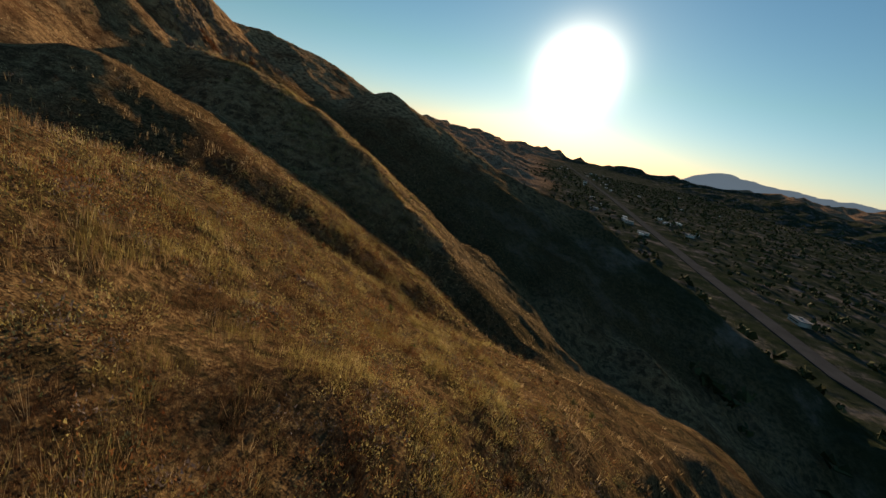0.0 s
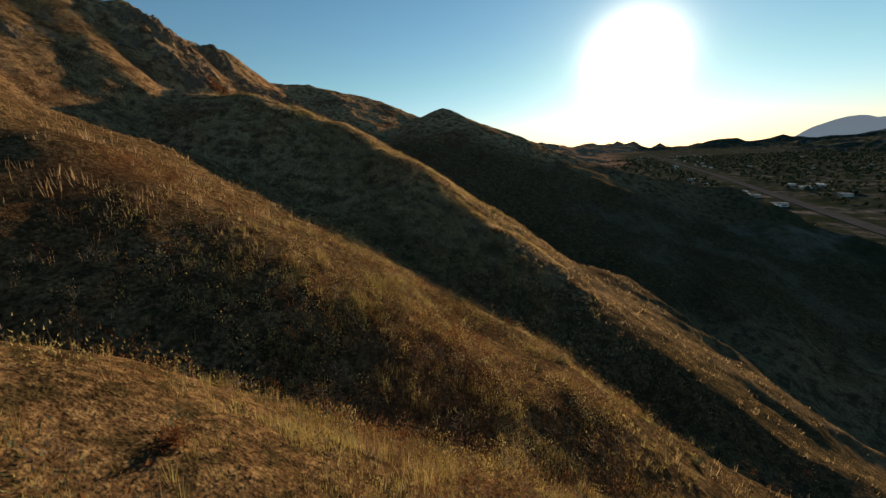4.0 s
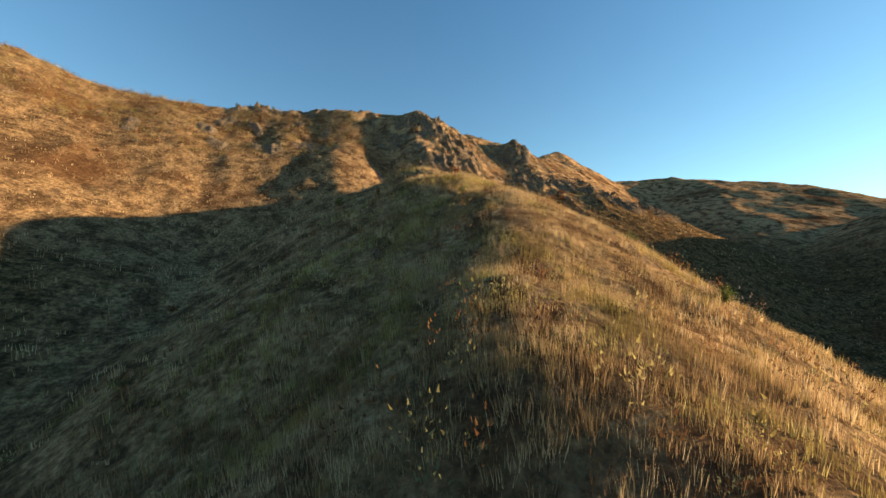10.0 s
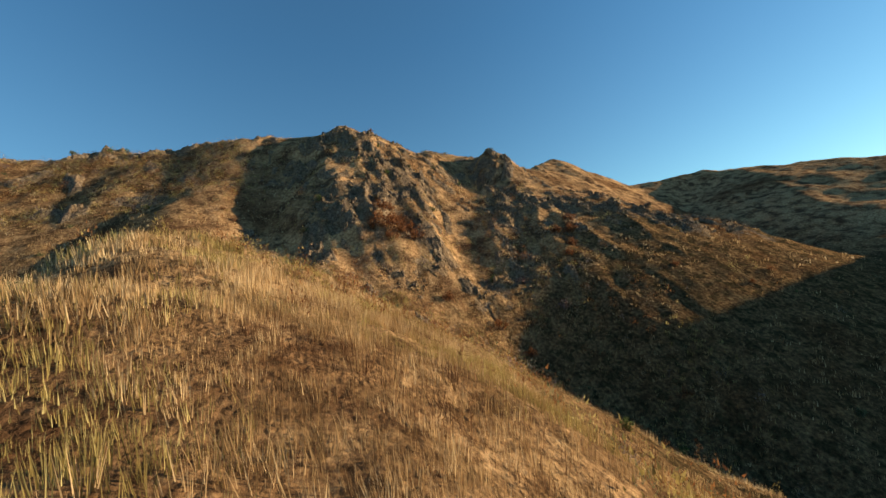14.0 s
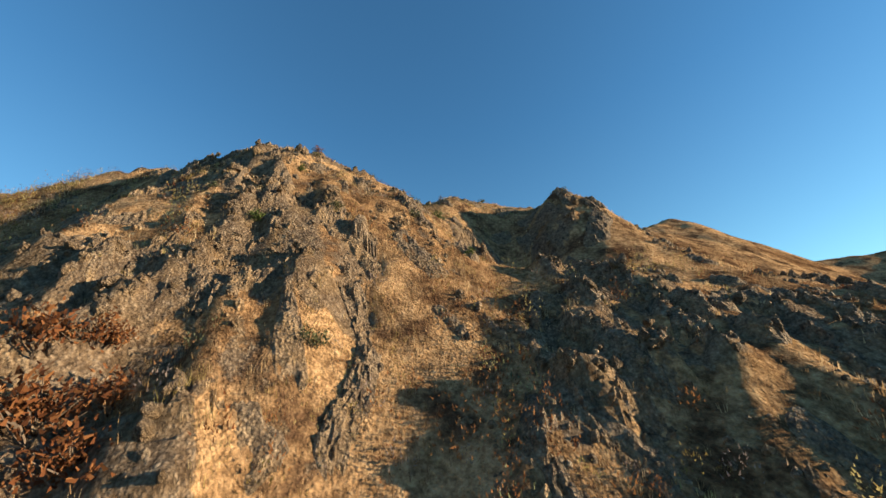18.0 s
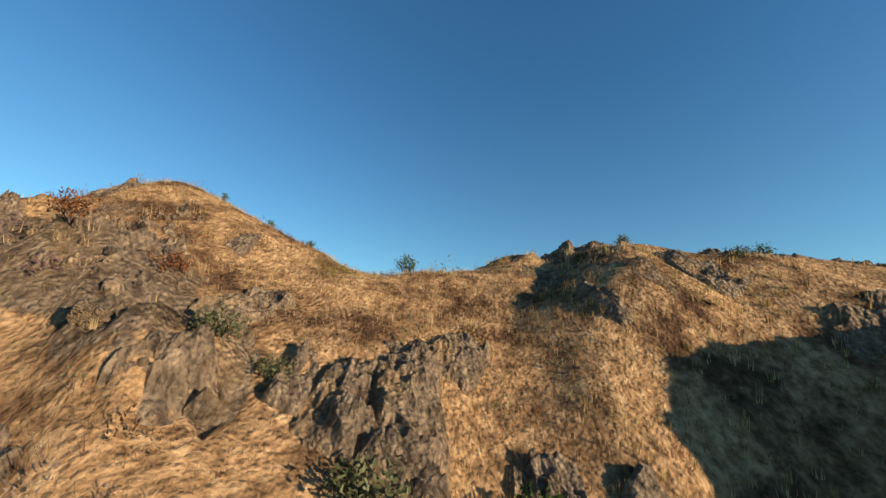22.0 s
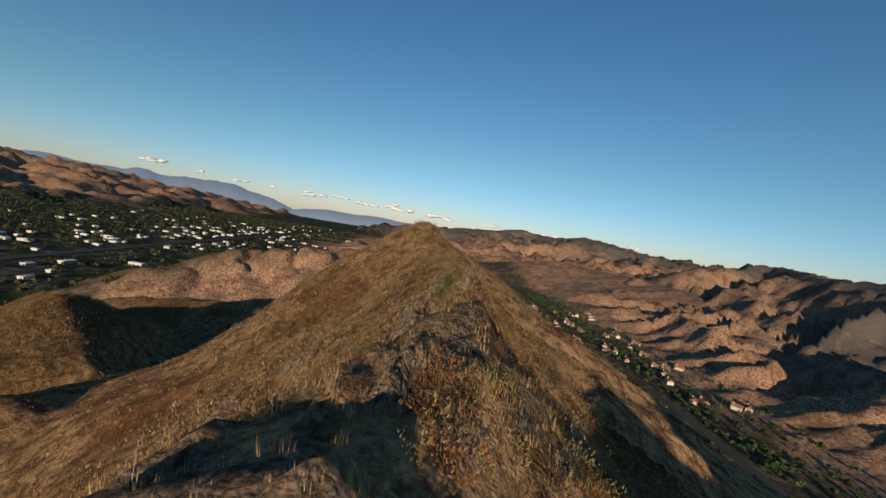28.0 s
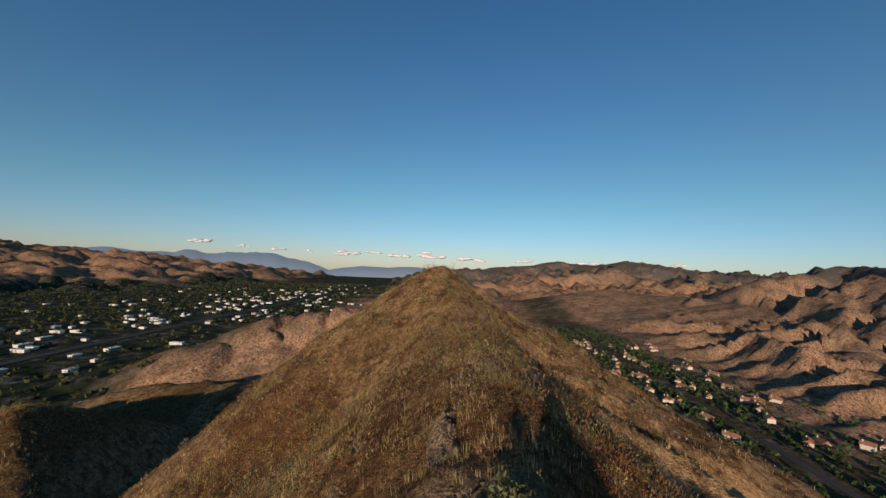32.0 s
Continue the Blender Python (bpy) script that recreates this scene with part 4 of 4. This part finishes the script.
for kind, x, y, w in (("green", -122.6, 152.6, 1.2), ("green", -119.5, 144.9, 0.5), ("green", -120.6, 146.6, 0.5), ("green", -121.2, 148.4, 0.5),
                      ("green", -48.0, 122.8, 0.9), ("green", -46.4, 126.8, 0.8), ("green", -40.0, 130.6, 1.1), ("sage", -113.4, 156.0, 1.5),
                      ("green", -114.8, 158.5, 1.6), ("sage", -113.5, 152.2, 1.1), ("green", -33.5, 129.0, 1.2), ("green", -126.6, 106.6, 1.4),
                      ("green", -127.5, 103.8, 1.3), ("sage", -129.0, 98.0, 1.3), ("green", -124.0, 131.0, 1.1), ("sage", -127.0, 133.0, 1.2),
                      ("rust", -91.8, 143.0, 2.8), ("rust", -93.4, 144.6, 2.6), ("rust", -92.2, 141.4, 2.4), ("rust", -90.6, 145.8, 2.2),
                      ("rust", -94.4, 143.2, 2.4), ("rust", -92.8, 142.2, 2.3), ("rust", -91.2, 144.6, 2.4), ("rust", -94.6, 145.4, 2.2), ("rust", -90.2, 142.8, 2.0), ("rust", -92.6, 146.2, 2.2), ("rust", -95.2, 144.2, 1.9),
                      ("rust", -89.4, 166.9, 2.2), ("rust", -89.8, 164.6, 2.0), ("rust", -91.0, 168.6, 1.9), ("rust", -87.6, 165.4, 1.8), ("rust", -86.2, 163.0, 1.7),
                      ("rust", -84.5, 146.5, 1.6), ("rust", -82.5, 150.5, 1.7), ("rust", -80.4, 152.0, 1.5), ("twig", -85.6, 156.0, 1.8), ("twig", -82.0, 158.0, 1.7),
                      ("sage", -125.2, 166.2, 1.0), ("green", -128.0, 168.4, 1.2), ("sage", -126.6, 162.2, 0.9), ("twig", -124.4, 160.6, 0.9), ("sage", -130.4, 176.0, 1.2),
                      ("green", -121.4, 174.6, 1.0), ("sage", -117.0, 173.6, 0.8), ("sage", -114.2, 153.2, 0.9), ("twig", -112.6, 146.0, 0.9), ("rust", -113.2, 147.2, 1.1), ("twig", -112.4, 148.6, 1.0), ("rust", -114.2, 149.6, 0.9), ("twig", -114.6, 147.8, 0.8), ("sage", -111.6, 147.4, 0.9), ("green", -108.2, 147.0, 1.0),
                      ("sage", -106.4, 155.4, 1.1), ("green", -104.8, 159.0, 1.0), ("sage", -103.6, 150.4, 0.9), ("green", -101.8, 146.2, 1.1), ("green", -87.0, 153.0, 1.2), ("green", -97.8, 136.2, 1.3), ("sage", -96.5, 150.5, 1.4)):
    put_shrub(kind, x, y, w, g.uniform(0, 360), int(g.integers(2)))

x, y = scatter(7600, 1.5, 34, 21)
_, rock = land(x, y)
pick = g.permutation(len(x))[:238]
for i in pick:
    px, py = float(x[i]), float(y[i])
    on_spur = py > 84 and px > -72
    if py < 84 and px > -80:
        kind = g.choice(["sage", "rust", "twig", "green"], p=[0.3, 0.35, 0.2, 0.15])
    elif on_spur:
        kind = g.choice(["sage", "rust", "twig", "green"], p=[0.5, 0.1, 0.2, 0.2])
    elif px > -103:
        kind = g.choice(["sage", "rust", "twig", "green"], p=[0.2, 0.5, 0.15, 0.15])
    else:
        kind = g.choice(["sage", "rust", "twig", "green"], p=[0.35, 0.15, 0.2, 0.3])
    put_shrub(str(kind), px, py, float(np.clip(g.lognormal(-0.25, 0.35), 0.4, 1.7)) * (1.35 if py < 84 and px > -80 else 1.0), float(g.uniform(0, 360)), int(g.integers(2)))


def brush_field(name, x, y, size, mat, label, seed, leaves=38):
    """Low bushes past counting, each a dome of small leaves, as one mesh."""
    g = np.random.default_rng(seed)
    z, _ = land(x, y)
    n = len(x) * leaves
    c, s = np.repeat(np.stack([x, y, z], 1), leaves, 0), np.repeat(size, leaves)
    d = g.normal(size=(n, 3))
    d /= np.linalg.norm(d, axis=1)[:, None]
    d[:, 2] = np.abs(d[:, 2])
    lump = 1 + 0.25 * np.sin(d[:, 0] * 5 + c[:, 0] * 3) * np.cos(d[:, 1] * 4 + c[:, 1] * 2)
    p = c + d * (s * lump * g.uniform(0.2, 0.5, n) ** 0.8)[:, None] * np.array([1.05, 1.05, 2.1])
    u = d * 0.8 + g.normal(size=(n, 3)) * 0.5 + np.array([0, 0, 0.9])
    u /= np.linalg.norm(u, axis=1)[:, None]
    v = np.cross(u, g.normal(size=(n, 3)))
    v /= np.linalg.norm(v, axis=1)[:, None]
    ln = (np.clip(s, 0.3, 0.9) * g.uniform(0.09, 0.20, n))[:, None]
    co = np.stack([p - v * ln * 0.22, p + v * ln * 0.22, p + u * ln], 1).reshape(-1, 3)
    me = mesh_from(name, co, np.arange(n * 3).reshape(-1, 3))
    tuft = np.repeat(np.clip(0.35 + 0.22 * g.normal(size=len(x)), 0, 0.7), leaves * 3)
    me.attributes.new("tuft", "FLOAT", "POINT").data.foreach_set("value", tuft.astype(np.float32))
    me.materials.append(mat)
    return tagged(new(name, me), label, "brush", kind="stuff")


bx, by = g.uniform(-150, 40, 170000), g.uniform(-12, 206, 170000)
bd, _, _ = to_line(bx, by, TRAIL)
_, brock = land(bx, by)
start, foot = (by < 84) & (bx > -80), (bx > -104) & (bx < -68) & (by > 118)
ridge = bx < -104
want = np.where(start, 4.0, np.where(foot, 1.0, np.where(ridge, np.where(by < 130, 3.6, 0.6), 0.5))) * np.exp(-np.maximum(bd - np.where(ridge & (by < 130), 20, 9), 0) / 8.0)
keep = (g.random(170000) * 170000 / (190 * 218) < want * np.clip(0.7 + 1.3 * fbm(bx / 4.5, by / 4.5, 83, 3), 0.05, 1.8)) & (brock < 0.6)
bx, by, start, foot = bx[keep], by[keep], start[keep], foot[keep]
bsize = np.clip(g.lognormal(-0.66, 0.36, len(bx)) * np.where(foot, 1.45, np.where(start, 1.75, np.where((bx < -106) & (by > 128), 0.62, 1.15))), 0.2, 1.7)
pick = fbm(bx / 3.5, by / 3.5, 87, 2) * 0.35 + g.random(len(bx)) + 0.22 * foot
for name, lo, hi, mat, label in (("brown_brush", -9, 0.24, BRUSH, "dark brown dead brush among the grass"), ("olive_brush", 0.24, 0.58, OLIVE, "yellow-olive broom brush on the slopes"),
                                 ("grey_brush", 0.58, 0.70, GREY, "grey leafless twiggy brush"), ("sage_brush", 0.70, 0.82, SAGE, "grey-green sage brush"),
                                 ("rust_brush", 0.82, 9, RUST, "low rust-red buckwheat brush")):
    k = (pick >= lo) & (pick < hi)
    brush_field(name, bx[k], by[k], bsize[k], mat, label, 140 + int(lo * 10))


# ---------- the valleys: roads, buildings, trees ----------
def strip(name, pts, wide, lift, mat, label, category, step=25.0):
    """A road laid along a line of the plan."""
    line = []
    for (x0, y0, _), (x1, y1, _) in zip(pts, pts[1:]):
        k = max(1, int(math.hypot(x1 - x0, y1 - y0) / step))
        line += [(x0 + (x1 - x0) * i / k, y0 + (y1 - y0) * i / k) for i in range(k)]
    line = np.array(line)
    run = np.gradient(line, axis=0)
    run /= np.linalg.norm(run, axis=1)[:, None]
    off = np.stack([-run[:, 1], run[:, 0]], 1) * wide / 2
    a, c = line + off, line - off
    z = np.maximum(land(a[:, 0], a[:, 1])[0], land(c[:, 0], c[:, 1])[0]) + lift
    top = np.concatenate([np.c_[a, z], np.c_[c, z], np.c_[a, z - 2], np.c_[c, z - 2]])
    m = len(line)
    i = np.arange(m - 1)
    f = np.concatenate([np.stack([i, i + 1, i + m + 1, i + m], 1), np.stack([i + 2 * m, i + 2 * m + 1, i + 1, i], 1),
                        np.stack([i + m, i + m + 1, i + 3 * m + 1, i + 3 * m], 1)])
    me = mesh_from(name, top, f)
    me.materials.append(mat)
    return tagged(new(name, me), label, category, kind="structure")


strip("freeway", FREEWAY, 17, 1.0, ASPHALT, "wide pale freeway through the valley", "road", 40)
strip("road", GLEN[1:5], 7, 0.8, ASPHALT, "narrow road along the canyon floor", "road", 12)


def box_mesh(name, lo, hi, bevel=0.0):
    bm = bmesh.new()
    bmesh.ops.create_cube(bm, size=1)
    for v in bm.verts:
        v.co = [lo[k] + (v.co[k] + 0.5) * (hi[k] - lo[k]) for k in range(3)]
    if bevel:
        bmesh.ops.bevel(bm, geom=bm.edges[:], offset=bevel, segments=1, affect="EDGES")
    me = bpy.data.meshes.new(name)
    bm.to_mesh(me)
    bm.free()
    return me


def gable_mesh(name, w, d, z, rise, over=0.6):
    co = [(-w / 2 - over, -d / 2 - over, z), (w / 2 + over, -d / 2 - over, z), (w / 2 + over, d / 2 + over, z), (-w / 2 - over, d / 2 + over, z),
          (-w / 2 - over, 0, z + rise), (w / 2 + over, 0, z + rise)]
    bm = bmesh.new()
    v = [bm.verts.new(c) for c in co]
    for f in ((0, 1, 5, 4), (2, 3, 4, 5), (0, 4, 3), (1, 2, 5), (3, 2, 1, 0)):
        bm.faces.new([v[i] for i in f])
    me = bpy.data.meshes.new(name)
    bm.to_mesh(me)
    bm.free()
    return me


def warehouse(w, d, z, roof):
    thing = tagged(new("warehouse"), "low flat-roofed commercial building in the valley", "building", "buildings of the valley town")
    part("wall", box_mesh("wall", (-w / 2, -d / 2, -3), (w / 2, d / 2, z)), WALLS, thing)
    top = part("roof", box_mesh("roof", (-w / 2 - 0.4, -d / 2 - 0.4, z), (w / 2 + 0.4, d / 2 + 0.4, z + 0.9)), roof, thing)
    part("roof_unit", box_mesh("roof_unit", (-w / 6, -d / 8, z + 0.9), (-w / 6 + 3, -d / 8 + 2.4, z + 2.0)), ROOF_GREY, top)
    part("window", box_mesh("window", (-w / 2 + 2, -d / 2 - 0.15, z * 0.4), (w / 2 - 2, -d / 2 + 0.1, z * 0.7)), GLASS_DARK, thing)
    return thing


def house(w, d, z):
    thing = tagged(new("house"), "pale house with a clay tile roof", "house", "houses of the canyon")
    part("wall", box_mesh("wall", (-w / 2, -d / 2, -3), (w / 2, d / 2, z)), WALLS, thing)
    part("roof", gable_mesh("roof", w, d, z, 2.6), ROOF_TILE, thing)
    for dx in (-0.25, 0.2):
        part("window", box_mesh("window", (dx * w, -d / 2 - 0.12, 1.0), (dx * w + 1.8, -d / 2 + 0.1, 2.3)), GLASS_DARK, thing)
    part("chimney", box_mesh("chimney", (w * 0.3, 0.5, z), (w * 0.3 + 0.9, 1.4, z + 3.4)), WALLS, thing)
    return thing


SHEDS = [warehouse(20, 8, 3.4, ROOF_WHITE), warehouse(13, 7, 3.0, ROOF_WHITE), warehouse(16, 11, 3.6, ROOF_GREY), warehouse(9, 6, 2.8, ROOF_WHITE)]
HOMES = [house(9.5, 6.2, 2.8), house(8, 6.6, 3.9), house(11, 6, 2.7)]


def along(pts, t):
    x, y = np.array([p[0] for p in pts], float), np.array([p[1] for p in pts], float)
    s = np.r_[0, np.cumsum(np.hypot(np.diff(x), np.diff(y)))]
    t = np.clip(t, 0, s[-1] - 1)
    k = int(np.searchsorted(s, t, "right") - 1)
    u = (t - s[k]) / (s[k + 1] - s[k])
    run = np.array([x[k + 1] - x[k], y[k + 1] - y[k]]) / (s[k + 1] - s[k])
    return np.array([x[k], y[k]]) + u * (s[k + 1] - s[k]) * run, run


def seat(thing, first, p, turn, scale=1.0):
    z = float(height(p[0], p[1])[0][0])
    m = pose(p[0], p[1], z, 0, 0, turn)
    if first:
        thing.matrix_world = m
        return thing
    return copy_thing(thing, m)


used = set()
for k in range(312):
    t = g.uniform(900, 6000) if k % 3 == 0 else g.uniform(3500, 5300)
    p, run = along(FREEWAY, t)
    away = (30 + g.exponential(130)) * (1 if g.random() < 0.72 else -0.55)
    if abs(away) < 26:
        continue
    p = p + np.array([-run[1], run[0]]) * away
    z, _ = height(p[0], p[1])
    if z[0] > -90:
        continue
    i = int(g.choice(4, p=[0.2, 0.3, 0.25, 0.25]))
    seat(SHEDS[i], i not in used, p, math.degrees(math.atan2(run[1], run[0])) + g.choice([0, 0, 90]) + g.uniform(-6, 6))
    used.add(i)
used = set()
for k in range(64):
    p, run = along(GLEN[3:6], g.uniform(190, 620))
    p = p + np.array([-run[1], run[0]]) * (g.choice([-1, 1]) * (14 + g.uniform(0, 1) ** 2 * 85))
    i = int(g.integers(3))
    seat(HOMES[i], i not in used, p, math.degrees(math.atan2(run[1], run[0])) + g.uniform(-40, 40))
    used.add(i)


def crowns(name, x, y, size, mat, label, seed):
    """Rough tree crowns of leaf clumps, as one mesh."""
    g = np.random.default_rng(seed)
    z, _ = land(x, y)
    per = 5
    n = len(x) * per
    c = np.stack([np.repeat(x, per), np.repeat(y, per), np.repeat(z, per)], 1)
    s = np.repeat(size, per)
    d = g.normal(size=(n, 3))
    d /= np.linalg.norm(d, axis=1)[:, None]
    d[:, 2] = np.abs(d[:, 2])
    c = c + d * (s * g.uniform(0.25, 0.6, n))[:, None] + np.stack([0 * s, 0 * s, s * 0.45], 1)
    u, v = g.normal(size=(n, 3)), g.normal(size=(n, 3))
    w = g.normal(size=(n, 3))
    r = (s * 0.48)[:, None]
    co = np.stack([c + r * q / np.linalg.norm(q, axis=1)[:, None] for q in (u, v, w, -(u + v + w))], 1).reshape(-1, 3)
    i = np.arange(n)[:, None] * 4
    f = np.concatenate([i + np.array(t)[None] for t in ((0, 1, 2), (0, 3, 1), (1, 3, 2), (2, 3, 0))])
    me = mesh_from(name, co, f)
    me.materials.append(mat)
    return tagged(new(name, me), label, "trees", kind="stuff")


tx, ty = g.uniform(-100, 1700, 110000), g.uniform(-2600, 2400, 110000)
keep = (settled(tx, ty) > g.uniform(0.2, 1.0, len(tx))) & (np.hypot(tx + 60, ty - 120) < 2700) & (land(tx, ty)[0] < -72) & (to_line(tx, ty, FREEWAY)[0] > 40)
tx, ty = tx[keep][:9500], ty[keep][:9500]
crowns("valley_trees", tx, ty, g.uniform(3.5, 7.5, len(tx)), WOODS, "dark green trees filling the valley floor", 31)
tx, ty = g.uniform(-560, -280, 16000), g.uniform(-800, 120, 16000)
dg, _, _ = to_line(tx, ty, GLEN)
keep = (dg > 9) & (dg < 110 * g.random(len(tx)) ** 1.5 + 12)
crowns("canyon_trees", tx[keep][:1700], ty[keep][:1700], g.uniform(2.5, 5, len(tx[keep][:1700])), WOODS, "trees among the canyon houses", 32)

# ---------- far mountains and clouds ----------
# distance haze put into the mountains as a blue tone and glow
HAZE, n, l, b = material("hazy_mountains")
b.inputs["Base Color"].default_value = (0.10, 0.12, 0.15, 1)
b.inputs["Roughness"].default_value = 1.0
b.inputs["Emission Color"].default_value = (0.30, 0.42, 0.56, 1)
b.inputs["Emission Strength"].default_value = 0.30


def range_of_hills(name, az0, az1, far, top, seed, label):
    """A far skyline from one bearing to another (degrees, counter-clockwise from +y)."""
    a = np.radians(np.linspace(az0, az1, 160))
    edge = ramp(np.linspace(0, 1, 160), 0, 0.12) * (1 - ramp(np.linspace(0, 1, 160), 0.88, 1))
    hgt = -90 + edge * (90 + top + 0.35 * top * fbm(a * 14, 0 * a + seed, seed, 5))
    x, y = -60 - np.sin(a) * far, 120 + np.cos(a) * far
    m = len(a)
    co = np.concatenate([np.stack([x * 0.97, y * 0.97, 0 * x - 140], 1), np.stack([x, y, hgt], 1), np.stack([x * 1.03, y * 1.03, 0 * x - 140], 1)])
    i = np.arange(m - 1)
    f = np.concatenate([np.stack([i, i + 1, i + m + 1, i + m], 1), np.stack([i + m, i + m + 1, i + 2 * m + 1, i + 2 * m], 1)])
    me = mesh_from(name, co, f, True)
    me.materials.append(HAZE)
    return tagged(new(name, me), label, "mountains", kind="structure")


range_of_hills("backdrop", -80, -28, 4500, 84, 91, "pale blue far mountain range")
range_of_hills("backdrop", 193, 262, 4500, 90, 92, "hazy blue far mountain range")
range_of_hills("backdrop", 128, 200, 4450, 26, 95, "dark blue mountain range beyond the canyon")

CLOUD, n, l, b = material("cloud")
b.inputs["Base Color"].default_value = (0.55, 0.54, 0.55, 1)
b.inputs["Roughness"].default_value = 1.0
# added faint glow that brightens the clouds beyond their sunlight
b.inputs["Emission Color"].default_value = (0.75, 0.74, 0.78, 1)
b.inputs["Emission Strength"].default_value = 0.10
for az, el, wide in ((168.5, 2.6, 60), (164.5, 2.35, 40), (161, 2.1, 50), (158, 2.15, 35), (153.5, 1.9, 90), (150.2, 2.35, 70), (147.5, 2.0, 90), (143.5, 2.0, 110),
                     (138.5, 1.8, 100), (132, 1.9, 60), (125, 1.7, 70), (116, 2.0, 50)):
    bm = bmesh.new()
    wide *= 1.35
    for k in range(7):
        m = pose(g.uniform(-wide, wide), 0, abs(g.normal(0, wide * 0.16)), 0, 0, 0) @ Matrix.Diagonal((wide * g.uniform(0.3, 0.6), wide * 0.3, wide * g.uniform(0.07, 0.17), 1))
        bmesh.ops.create_icosphere(bm, subdivisions=2, radius=1.0, matrix=m)
    for v in bm.verts:
        v.co += Vector(noise.noise_vector(v.co * 0.05)) * wide * 0.06
        v.co.z = max(v.co.z, -wide * 0.05)
    me = bpy.data.meshes.new("cloud")
    bm.to_mesh(me)
    bm.free()
    me.polygons.foreach_set("use_smooth", np.ones(len(me.polygons), bool))
    me.materials.append(CLOUD)
    az = 190 + (az - 150) * 1.22
    a = radians(az)
    ob = tagged(new("cloud", me), "small white cumulus low over the horizon", "cloud", kind="structure")
    ob.matrix_world = pose(-120 - math.sin(a) * 4600, 140 + math.cos(a) * 4600, 20 + 4600 * math.tan(radians(el - 0.35)), 0, 0, az)
